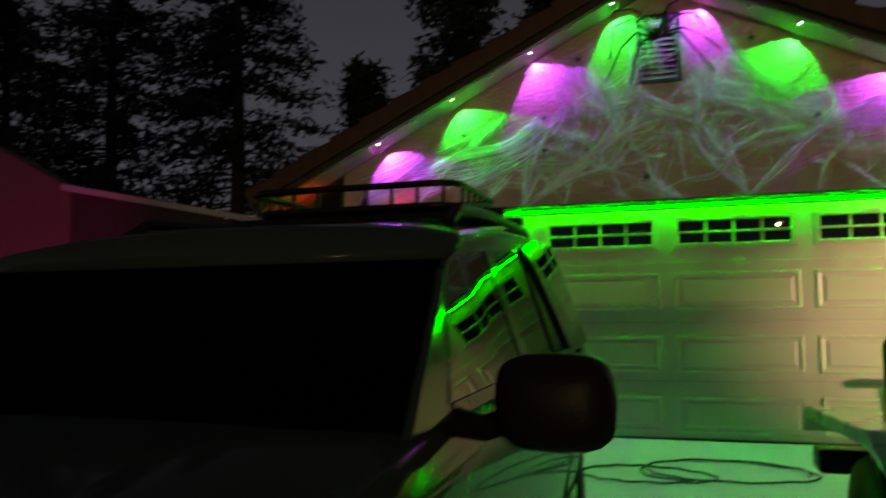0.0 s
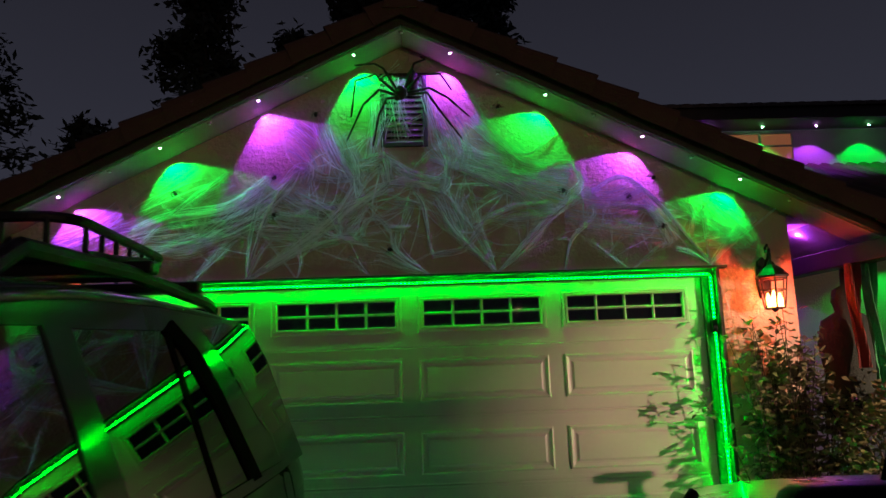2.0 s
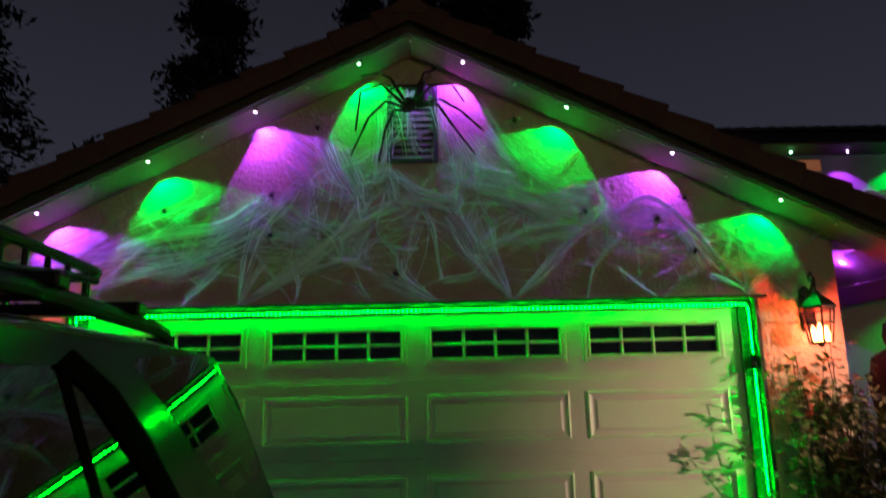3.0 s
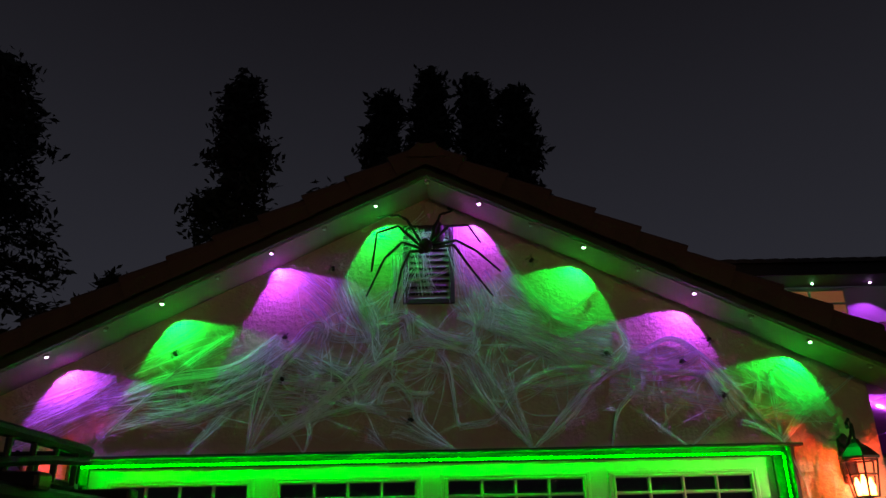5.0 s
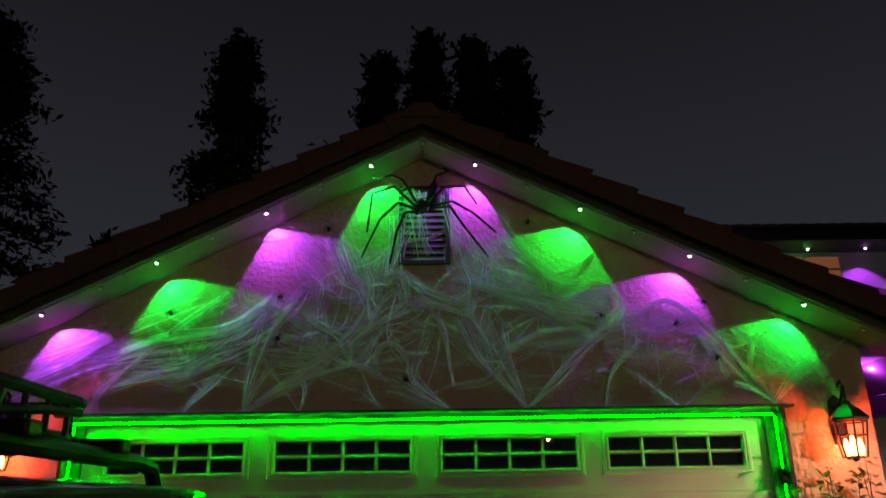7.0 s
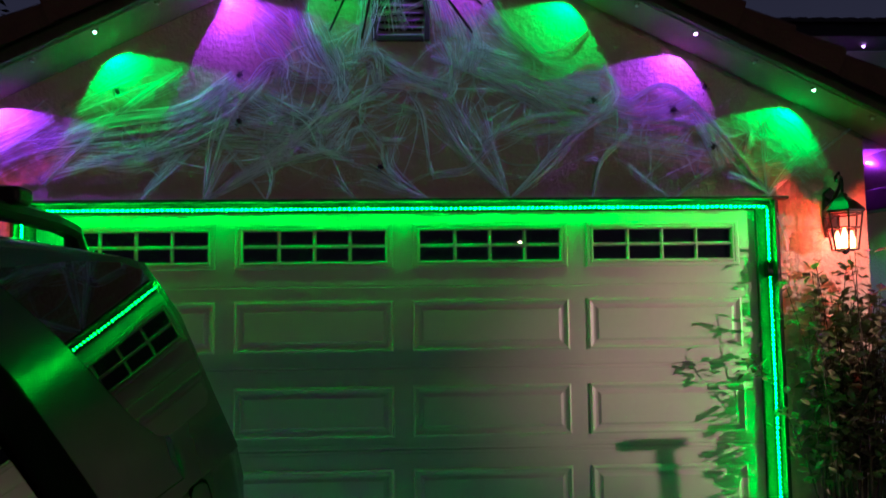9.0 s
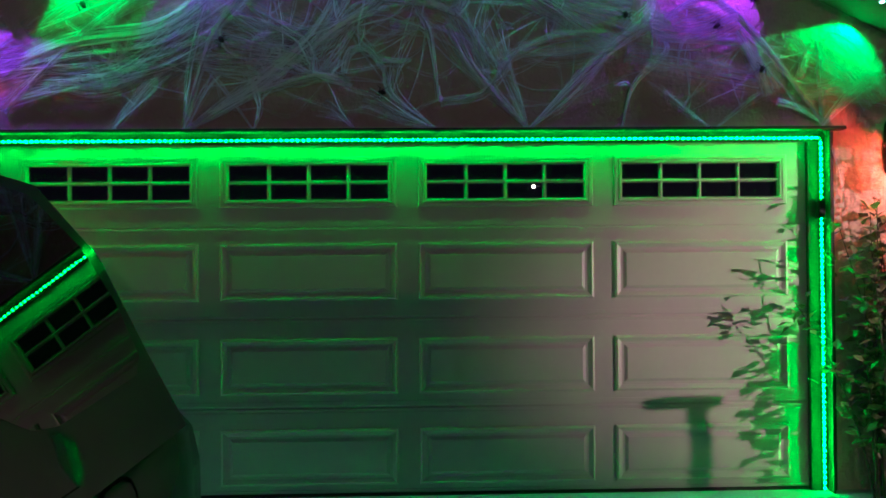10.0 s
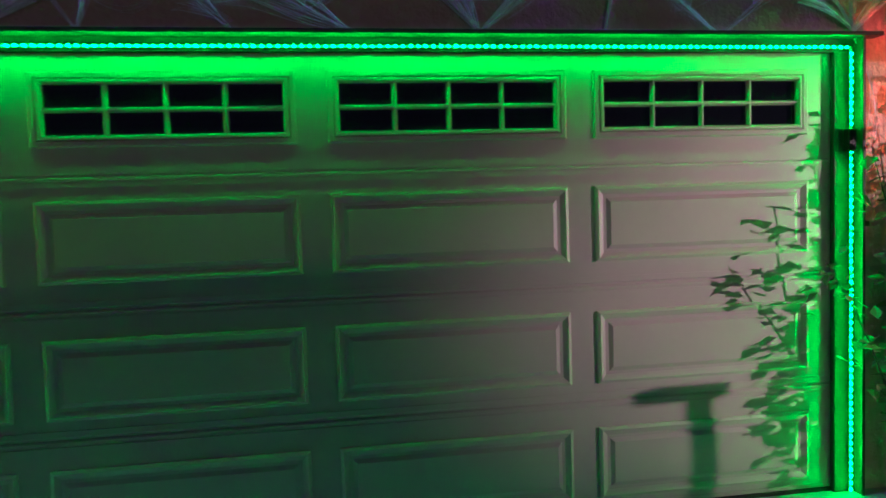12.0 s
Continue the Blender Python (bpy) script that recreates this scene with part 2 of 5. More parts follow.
WX, OX, OZ = 3.30, 2.52, 2.19
bm = B()
wall_outline = [(-WX, -0.2), (-OX, -0.2), (-OX, OZ), (OX, OZ), (OX, -0.2), (WX, -0.2), (WX, soffit_z(WX) + 0.06), (0, APEX + 0.06), (-WX, soffit_z(WX) + 0.06)]
prism(bm, wall_outline, "y", 0.0, 0.2)
tagged(part("wall_garage_front", bm, STUCCO), "tan stucco gable wall above the garage door", "wall", kind="structure")
bm = B()
box(bm, WX - 0.2, WX, 0.2, 8, -0.2, soffit_z(WX))
box(bm, -WX, -WX + 0.2, 0.2, 8, -0.2, soffit_z(WX))
box(bm, -WX, WX, 8, 8.2, -0.2, soffit_z(WX))
tagged(part("wall_garage_side", bm, STUCCO), "tan stucco side walls of the garage", "wall", kind="structure")

# roof: boards, soffit and clay tiles
EX, FY = 4.15, -0.43
roof = empty("garage_roof")
tagged(roof, "low gable roof with brown clay tiles and dark rake boards", "roof", kind="structure")
for s in (-1, 1):
    bm = B()
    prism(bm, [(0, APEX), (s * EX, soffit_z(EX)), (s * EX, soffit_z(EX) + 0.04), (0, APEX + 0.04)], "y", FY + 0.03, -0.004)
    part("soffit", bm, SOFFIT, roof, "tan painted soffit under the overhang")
    bm = B()
    prism(bm, [(0, APEX - 0.012), (s * EX, soffit_z(EX) - 0.012), (s * EX, soffit_z(EX) + 0.15), (0, APEX + 0.15)], "y", FY - 0.02, FY + 0.026)
    part("rake_board", bm, FASCIA, roof, "dark rake board along the gable")
    bm = B()
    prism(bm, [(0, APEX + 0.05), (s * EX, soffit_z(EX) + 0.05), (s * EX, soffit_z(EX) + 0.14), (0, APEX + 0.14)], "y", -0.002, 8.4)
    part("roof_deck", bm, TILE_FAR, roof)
    bm = B()
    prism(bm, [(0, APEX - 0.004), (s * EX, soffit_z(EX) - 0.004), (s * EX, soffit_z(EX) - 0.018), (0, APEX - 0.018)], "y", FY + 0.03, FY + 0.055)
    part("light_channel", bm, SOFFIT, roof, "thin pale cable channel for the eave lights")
# one rake tile, thick end downhill
bm = B()
L, ring_lo, ring_hi = 0.40, [], []
for k in range(7):
    a = math.pi * k / 6
    ring_lo.append((0.0, -0.10 * math.cos(a), 0.02 + 0.095 * math.sin(a)))
    ring_hi.append((L, -0.085 * math.cos(a), 0.0 + 0.07 * math.sin(a)))
prof_lo = [(0, -0.10, -0.11)] + ring_lo + [(0, 0.10, 0.0)]
prof_hi = [(L, -0.085, -0.11)] + ring_hi + [(L, 0.085, -0.02)]
loft(bm, [prof_lo, prof_hi])
first = part("rake_tile", bm, TILE, roof)
tile_mesh = first.data
bpy.data.objects.remove(first)
ang = math.atan(SLOPE)
rng = random.Random(4)
for s in (-1, 1):
    for i in range(13):
        d = 0.30 + 0.362 * i
        x = d * math.cos(ang)
        o = new("rake_tile", tile_mesh)
        o.parent = roof
        along = Matrix(((-s * math.cos(ang), 0, s * math.sin(ang), 0), (0, 1 if s < 0 else -1, 0, 0), (math.sin(ang), 0, math.cos(ang), 0), (0, 0, 0, 1)))
        o.matrix_basis = Matrix.Translation((s * x, FY - 0.015, APEX + 0.165 - SLOPE * x + rng.uniform(-0.006, 0.006))) @ along @ Matrix.Diagonal((1, 1 if s < 0 else -1, 1, 1))
bm = B()
loft(bm, [[(0.15 * math.cos(math.pi * k / 6), y, APEX + 0.09 + 0.12 * math.sin(math.pi * k / 6)) for k in range(7)] for y in (FY - 0.13, FY + 0.3, 2, 8)], caps=True)
part("ridge_cap", bm, TILE, roof, "rounded clay ridge cap")

# ---- garage door ----
door = tagged(empty("garage_door"), "closed beige sectional garage door with small windows", "garage door", kind="structure")
DY = 0.03
SEC = [0.0, 0.545, 1.095, 1.66, 2.20]
COL = [-1.83, -0.61, 0.61, 1.83]
HW = 0.545
for i in range(4):
    z0, z1 = SEC[i] + 0.004, SEC[i + 1] - 0.004
    bm = B()
    rows_z = [(0.068, 0.412), (0.625, 0.969), (1.204, 1.555), (1.776, 2.092)][i]
    if i < 3:
        box(bm, -OX, OX, DY, DY + 0.045, z0, z1, 0.006)
    else:
        prev = -OX
        for c in COL:
            box(bm, prev, c - HW + 0.03, DY, DY + 0.045, z0, z1)
            box(bm, c - HW + 0.03, c + HW - 0.03, DY, DY + 0.045, z0, rows_z[0] + 0.03)
            box(bm, c - HW + 0.03, c + HW - 0.03, DY, DY + 0.045, rows_z[1] - 0.03, z1)
            prev = c + HW - 0.03
        box(bm, prev, OX, DY, DY + 0.045, z0, z1)
    sec = part("door_section", bm, DOOR, door)
    if i < 3:
        bm = B()
        box(bm, -OX, OX, DY - 0.004, DY, z1 - 0.045, z1 - 0.03)
        box(bm, -OX, OX, DY - 0.003, DY, z1 - 0.020, z1 - 0.006, 0.0015, 1)
        box(bm, -OX, OX, DY + 0.005, DY + 0.04, z1 - 0.002, z1 + 0.010)
        box(bm, -OX, OX, DY - 0.004, DY, z0 + 0.02, z0 + 0.032)
        part("joint_rib", bm, DOOR, sec)
    for c in COL:
        x0, x1 = c - HW, c + HW
        a, b = rows_z
        if i < 3:
            bm = B()
            # raised moulding with a sunk bevel inside and a raised field
            prof = [(0.0, 0.0), (0.0, -0.010), (0.014, -0.016), (0.026, -0.010), (0.040, 0.004 - 0.008), (0.055, -0.004), (0.075, -0.013), (0.078, -0.013)]
            rings = []
            for d, h in prof:
                rings.append([(x0 + d, DY + h, a + d), (x1 - d, DY + h, a + d), (x1 - d, DY + h, b - d), (x0 + d, DY + h, b - d)])
            loft(bm, rings, caps=False)
            bm.faces.new([bm.verts.new(p) for p in rings[-1]])
            bmesh.ops.remove_doubles(bm, verts=bm.verts, dist=0.0001)
            part("raised_panel", bm, DOOR, sec)
        else:
            bm = B()
            rings = []
            for d, h in [(0.0, 0.0), (0.0, -0.008), (0.008, -0.013), (0.026, -0.013), (0.031, -0.006), (0.036, -0.017), (0.046, -0.017), (0.052, -0.008), (0.057, 0.012)]:
                rings.append([(x0 + d, DY + h, a + d * 0.95), (x1 - d, DY + h, a + d * 0.95), (x1 - d, DY + h, b - d * 0.95), (x0 + d, DY + h, b - d * 0.95)])
            loft(bm, rings, caps=False)
            wf = part("window_frame", bm, DOOR, sec, "moulded beige window surround")
            bm = B()
            gx0, gx1, ga, gb = x0 + 0.055, x1 - 0.055, a + 0.052, b - 0.052
            for k in (1, 2, 3):
                xm = gx0 + (gx1 - gx0) * k / 4
                prism(bm, [(xm - 0.013, DY + 0.016), (xm - 0.004, DY - 0.004), (xm + 0.004, DY - 0.004), (xm + 0.013, DY + 0.016)], "z", ga - 0.005, gb + 0.005)
            zm = (ga + gb) / 2
            prism(bm, [(DY + 0.016, zm - 0.012), (DY - 0.005, zm - 0.004), (DY - 0.005, zm + 0.004), (DY + 0.016, zm + 0.012)], "x", gx0 - 0.005, gx1 + 0.005)
            part("muntin_grille", bm, DOOR, sec)
            for k in range(4):
                for j in range(2):
                    bm = B()
                    xa, xb = gx0 + (gx1 - gx0) * k / 4, gx0 + (gx1 - gx0) * (k + 1) / 4
                    za, zb = (ga, zm) if j == 0 else (zm, gb)
                    box(bm, xa, xb, DY + 0.018, DY + 0.022, za, zb)
                    part("pane", bm, DARKGLASS, sec)
# jamb trim round the opening, and the closing floor seal
frame_trim = tagged(empty("door_trim"), "dark wooden trim round the garage door", "trim", kind="structure")
for s in (-1, 1):
    bm = B()
    box(bm, min(s * 2.495, s * 2.66), max(s * 2.495, s * 2.66), -0.006, 0.026, -0.02, 2.166, 0.003)
    part("side_trim", bm, TRIM, frame_trim)
bm = B()
box(bm, -2.66, 2.66, -0.006, 0.026, 2.166, 2.262, 0.003)
part("head_trim", bm, TRIM, frame_trim)
# drip cap drawn out deeper to keep strip light off the wall above
bm = B()
box(bm, -2.70, 2.70, -0.085, -0.001, 2.230, 2.250, 0.003)
part("drip_cap", bm, TRIM, frame_trim)
# lips added outside the strip to block its light from the side walls
for s in (-1, 1):
    bm = B()
    box(bm, min(s * 2.600, s * 2.616), max(s * 2.600, s * 2.616), -0.070, -0.006, -0.02, 2.228, 0.003)
    part("side_lip", bm, TRIM, frame_trim)
bm = B()
box(bm, -OX, OX, DY - 0.012, DY + 0.03, -0.01, 0.015, 0.004)
part("bottom_seal", bm, RUBBER, door, "black rubber bottom seal")

# ---- green rope of small lamps round the door ----
led = tagged(empty("led_strip"), "bright green light strip fixed round the garage door trim", "light strip")
LX, LZ = 2.560, 2.183
bm = B()
for x in np.arange(-LX, LX + 0.001, 0.0333):
    box(bm, x - 0.0045, x + 0.0045, -0.046, -0.038, LZ - 0.004, LZ + 0.004)
for s in (-1, 1):
    for z in np.arange(0.02, LZ - 0.02, 0.0333):
        if s > 0 and 1.69 < z < 1.79:
            continue
        box(bm, s * LX - 0.004, s * LX + 0.004, -0.046, -0.038, z - 0.0055, z + 0.0055)
part("bead_chain", bm, LEDCORE, led, "small glowing green lamps")["kind"] = "stuff"
bm = B()
box(bm, -LX, LX, -0.041, -0.033, LZ - 0.0028, LZ + 0.0028)
part("top_strip", bm, LED, led)
for s in (-1, 1):
    bm = B()
    if s > 0:
        box(bm, LX - 0.0028, LX + 0.0028, -0.041, -0.033, 0.0, 1.69)
        box(bm, LX - 0.0028, LX + 0.0028, -0.041, -0.033, 1.79, LZ - 0.01)
    else:
        box(bm, -LX - 0.004, -LX + 0.004, -0.041, -0.033, 0.0, LZ - 0.01)
    part("side_strip", bm, LED, led)
bm = B()
box(bm, LX - 0.022, LX + 0.022, -0.052, -0.0065, 1.685, 1.795, 0.006)
tagged(part("control_box", bm, BLACK), "small black control box clipped on the light strip", "control box")

# ---- eave lights: every second one burns ----


def eave_light(where, slope_sign, state):
    e = empty("eave_light", Matrix.Translation(where))
    word = {"g": "small round eave light shining green", "p": "small round eave light shining purple", "o": "small round unlit eave light"}[state]
    tagged(e, word, "eave light", "eave lights")
    bm = B()
    tube(bm, [(0, 0, 0.012), (0, 0, -0.004), (0, 0, -0.010)], [0.022, 0.022, 0.017], 12)
    part("housing", bm, SOFFIT, e)
    bm = B()
    ball(bm, (0, 0, -0.011), 0.013, (1, 1, 0.6), 10)
    part("lens", bm, {"g": LENS_G, "p": LENS_P, "o": LENS_OFF}[state], e)
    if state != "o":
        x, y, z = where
        # unseen lamp set 0.21 m nearer the wall than its visible lens
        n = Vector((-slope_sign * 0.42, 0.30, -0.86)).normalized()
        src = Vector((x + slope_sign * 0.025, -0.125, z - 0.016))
        lamp("wall_wash_spot", "SPOT", tuple(src), 23 if state == "g" else 24, GREEN if state == "g" else PURPLE, tuple(src + n), 0.012, 106, 0.10)


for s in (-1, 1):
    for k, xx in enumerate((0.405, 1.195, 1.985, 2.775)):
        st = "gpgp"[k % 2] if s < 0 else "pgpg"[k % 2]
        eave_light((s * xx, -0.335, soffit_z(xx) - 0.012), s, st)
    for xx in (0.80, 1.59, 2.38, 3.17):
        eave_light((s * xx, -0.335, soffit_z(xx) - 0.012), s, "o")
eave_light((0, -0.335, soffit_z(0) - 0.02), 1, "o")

# ---- lanterns ----


def lantern(x, z):
    e = tagged(empty("wall_lantern", Matrix.Translation((x, 0, z))), "black iron wall lantern with a glowing red-orange flame lamp", "lantern", "wall lanterns")
    bm = B()
    prism(bm, [(-0.045, -0.02), (0.045, -0.02), (0.06, 0.10), (0.045, 0.30), (0.0, 0.34), (-0.045, 0.30), (-0.06, 0.10)], "y", -0.03, 0.0, 0.006)
    part("back_plate", bm, IRON, e)
    bm = B()
    tube(bm, [(0, -0.02, 0.22), (0, -0.08, 0.26), (0, -0.14, 0.32), (0, -0.17, 0.38), (0, -0.14, 0.42), (0, -0.10, 0.40), (0, -0.11, 0.36)], [0.014, 0.013, 0.012, 0.012, 0.012, 0.011, 0.014])
    tube(bm, [(0, -0.17, 0.38), (0, -0.175, 0.33), (0, -0.17, 0.27)], 0.010)
    tube(bm, [(0.0, -0.03, 0.12), (0.0, -0.09, 0.16), (0.0, -0.11, 0.24), (0.0, -0.07, 0.28)], 0.009)
    part("scroll_arm", bm, IRON, e)
    cy = -0.17
    bm = B()
    n = 6
    rings = []
    for r, zz in ((0.135, 0.135), (0.14, 0.15), (0.085, 0.21), (0.035, 0.245), (0.025, 0.275)):
        rings.append([(r * math.cos(k * math.tau / n + 0.26), cy + r * math.sin(k * math.tau / n + 0.26), zz) for k in range(n)])
    loft(bm, rings)
    part("cap", bm, IRON, e)
    bm = B()
    for k in range(n):
        a = k * math.tau / n + 0.26
        tube(bm, [(0.12 * math.cos(a), cy + 0.12 * math.sin(a), 0.14), (0.082 * math.cos(a), cy + 0.082 * math.sin(a), -0.12)], 0.007, 6)
        b2 = a + math.tau / n
        for r, zz in ((0.118, 0.125), (0.105, 0.03), (0.083, -0.118)):
            tube(bm, [(r * math.cos(a), cy + r * math.sin(a), zz), (r * math.cos(b2), cy + r * math.sin(b2), zz)], 0.006, 6)
    part("cage", bm, IRON, e)
    bm = B()
    tube(bm, [(0, cy, -0.108), (0, cy, -0.13), (0, cy, -0.15)], [0.035, 0.03, 0.008], 8)
    part("base", bm, IRON, e)
    for dx, h in ((-0.05, 0.12), (0.0, 0.15), (0.05, 0.12)):
        bm = B()
        tube(bm, [(dx, cy, -0.11), (dx, cy, -0.11 + h * 0.5), (dx, cy, -0.11 + h)], [0.019, 0.024, 0.005], 8)
        part("flame_bulb", bm, FLAME, e, "glowing orange flame-shaped bulb", True)
    lamp("lantern_bulb", "POINT", (x, cy - 0.0, z + 0.0), 38, RED, None, 0.03)
    return e


lantern(3.03, 1.98)
lantern(-3.03, 1.98)

# ---- gable vent ----
vent = tagged(empty("gable_vent"), "dark slatted gable vent under webbing", "vent")
bm = B()
box(bm, -0.17, 0.17, -0.004, -0.002, 3.40, 4.02)
part("backing", bm, BLACK, vent)
bm = B()
for a in ((-0.205, -0.165, 3.38, 4.05), (0.165, 0.205, 3.38, 4.05)):
    box(bm, a[0], a[1], -0.035, -0.001, a[2], a[3], 0.004)
box(bm, -0.165, 0.165, -0.035, -0.001, 3.38, 3.41)
box(bm, -0.165, 0.165, -0.035, -0.001, 4.02, 4.05)
part("frame", bm, TRIM, vent)
for k in range(11):
    bm = B()
    z = 3.435 + k * 0.053
    prism(bm, [(-0.028, z - 0.018), (-0.022, z - 0.018), (-0.006, z + 0.016), (-0.012, z + 0.016)], "x", -0.164, 0.164)
    part("slat", bm, SLAT, vent, "grey painted slat")

# ---- big spider ----
spider = tagged(empty("giant_spider"), "big black hairy toy spider clinging over the vent", "toy spider")
bm = B()
ball(bm, (-0.02, -0.20, 3.80), 0.055, (1, 0.9, 1.1), 14)
ball(bm, (-0.05, -0.21, 3.755), 0.028, (1, 1, 1), 10)
part("head", bm, FUR, spider, "", True)
bm = B()
ball(bm, (0.08, -0.17, 3.91), 0.085, (0.65, 0.7, 1.3), 14)
part("abdomen", bm, FUR, spider, "", True)
legs = [[(-0.05, -.2, 3.82), (-0.16, -.30, 3.98), (-0.24, -.22, 4.06), (-0.41, -.12, 4.09)],
        [(-0.06, -.2, 3.80), (-0.23, -.30, 3.93), (-0.40, -.24, 3.90), (-0.45, -.12, 3.62)],
        [(-0.06, -.2, 3.78), (-0.20, -.28, 3.80), (-0.34, -.2, 3.70), (-0.49, -.10, 3.42)],
        [(-0.05, -.2, 3.76), (-0.14, -.28, 3.72), (-0.21, -.2, 3.60), (-0.27, -.10, 3.36)],
        [(0.03, -.2, 3.82), (0.16, -.3, 3.92), (0.32, -.24, 3.95), (0.42, -.14, 3.84)],
        [(0.04, -.2, 3.80), (0.22, -.3, 3.80), (0.38, -.22, 3.74), (0.57, -.10, 3.61)],
        [(0.04, -.2, 3.78), (0.20, -.3, 3.76), (0.34, -.22, 3.58), (0.50, -.10, 3.41)],
        [(0.02, -.2, 3.84), (0.10, -.3, 4.02), (0.20, -.2, 4.10), (0.16, -.08, 4.18)]]
for leg in legs:
    fine = []
    for a, b in zip(leg, leg[1:]):
        for k in range(4):
            fine.append(Vector(a).lerp(Vector(b), k / 4))
    fine.append(Vector(leg[-1]))
    bm = B()
    tube(bm, fine, [0.0115 - 0.006 * k / len(fine) + 0.0025 * (k % 2) for k in range(len(fine))], 7)
    part("leg", bm, FUR, spider, "", True)


def small_spider(x, z, r):
    bm = B()
    ball(bm, (0, -0.01, 0), 0.014, (1, 0.8, 1.3), 8)
    ball(bm, (0, -0.012, 0.022), 0.009, (1, 1, 1), 8)
    for s in (-1, 1):
        for k in range(4):
            a = 0.9 - 0.6 * k
            tube(bm, [(0, -0.01, 0.012), (s * 0.022, -0.025, 0.012 + 0.02 * math.sin(a)), (s * 0.04, 0.0, 0.012 + 0.04 * math.sin(a))], 0.0022, 4)
    o = part("small_spider", bm, FUR, None, "", True)
    o.matrix_basis = pose(x, -0.045, z, 0, r, 0)
    tagged(o, "small black plastic spider caught in the webbing", "toy spider", "small spiders")


for k, (x, z) in enumerate([(-0.76, 3.67), (0.82, 3.71), (-1.12, 3.12), (-1.12, 2.80), (1.35, 2.95), (2.15, 3.04), (-0.14, 2.47), (-1.94, 3.0), (2.19, 2.6), (1.91, 2.87)]):
    small_spider(x, z, k * 47)

# ---- stretched webbing ----
wr = random.Random(11)
strands, veils = [], []


def spline(pts, steps):
    """A smooth curve through the points, as (x, z) pairs."""
    q = [pts[0]] + list(pts) + [pts[-1]]
    out = []
    for i in range(1, len(q) - 2):
        for k in range(steps):
            t = k / steps
            out.append(tuple(0.5 * (2 * q[i][c] + (q[i + 1][c] - q[i - 1][c]) * t + (2 * q[i - 1][c] - 5 * q[i][c] + 4 * q[i + 1][c] - q[i + 2][c]) * t * t + (3 * q[i][c] - q[i - 1][c] - 3 * q[i + 1][c] + q[i + 2][c]) * t ** 3) for c in (0, 1)))
    return out + [tuple(pts[-1])]


def pull(pts, n, s0, s1, rad=0.0017, veil=0.0):
    """A hank of fibre drawn along a curve, spread s0 at its start and s1 at its end; veil: width of the haze round it."""
    line = spline(pts, 6 if len(pts) > 2 else 9)
    m = len(line) - 1
    clumps = [(wr.gauss(0, 1), wr.gauss(0, 1), wr.gauss(0, 0.4)) for _ in range(max(2, n // 5))]
    for i in range(int(n * 1.7)):
        c = clumps[i % len(clumps)]
        a, b, w = c[0] + wr.gauss(0, 0.7), c[1] + wr.gauss(0, 0.7), c[2] + wr.gauss(0, 0.5)
        t0 = 0.0 if wr.random() < 0.6 else wr.uniform(0, 0.35)
        t1 = 1.0 if wr.random() < 0.6 else wr.uniform(0.65, 1.0)
        ph, fib = wr.uniform(0, 6.28), []
        for k, (x, z) in enumerate(line):
            t = k / m
            if t < t0 - 0.12 or t > t1 + 0.12:
                continue
            (xa, za), (xb, zb) = line[max(k - 1, 0)], line[min(k + 1, m)]
            ln = math.hypot(xb - xa, zb - za) + 1e-6
            bow = 4 * t * (1 - t)
            o = a * s0 * (1 - t) + b * s1 * t + w * bow * 0.35 * (s0 + s1) + 0.012 * bow * math.sin(4 * t + ph)
            fib.append((x - (zb - za) / ln * o, -0.014 - 0.03 * bow * (0.6 + 0.4 * math.sin(ph + 2 * t)), z + (xb - xa) / ln * o))
        r = rad * (wr.uniform(0.35, 0.75) if wr.random() < 0.8 else wr.uniform(1.1, 2.2))
        if len(fib) > 2:
            strands.append((fib, r))
    if veil:
        veils.append((line, veil, s0, s1))


# wing towards the drive: long hanks swept down from the vent
pull([(-1.15, 3.11), (-1.50, 2.88), (-2.03, 2.79), (-2.46, 2.61)], 26, 0.03, 0.02, 0.0020, 0.22)
pull([(-1.00, 3.05), (-1.45, 2.78), (-2.00, 2.68), (-2.50, 2.58)], 22, 0.06, 0.05, 0.0015, 0.34)
pull([(-1.29, 2.71), (-1.79, 2.50), (-2.10, 2.51)], 20, 0.03, 0.03, 0.0016, 0.22)
pull([(-1.20, 2.95), (-1.75, 2.62), (-2.30, 2.60)], 24, 0.08, 0.07, 0.0013, 0.36)
pull([(-1.50, 3.15), (-1.95, 2.84), (-2.46, 2.39)], 12, 0.04, 0.02, 0.0014, 0.12)
pull([(-2.39, 2.84), (-2.75, 2.66), (-3.10, 2.53)], 16, 0.06, 0.06, 0.0014, 0.26)
pull([(-2.30, 2.68), (-2.70, 2.60), (-3.15, 2.38)], 12, 0.05, 0.07, 0.0012, 0.24)
pull([(-1.49, 2.64), (-1.80, 2.24)], 8, 0.04, 0.012, 0.0012, 0.08)
pull([(-1.75, 3.22), (-2.10, 2.98), (-2.30, 2.85)], 8, 0.08, 0.05, 0.0011, 0.2)
# pulls tied down at the drip cap
pull([(-1.36, 2.245), (-1.31, 2.68), (-1.20, 3.10)], 7, 0.004, 0.03, 0.0018, 0.05)
pull([(-1.36, 2.245), (-1.18, 2.62)], 5, 0.004, 0.02, 0.0022)
pull([(-1.36, 2.245), (-1.18, 2.82), (-0.90, 3.18)], 9, 0.004, 0.025, 0.0022, 0.06)
pull([(-1.36, 2.245), (-0.95, 2.50), (-0.57, 2.82), (-0.36, 3.16)], 24, 0.006, 0.04, 0.0019, 0.16)
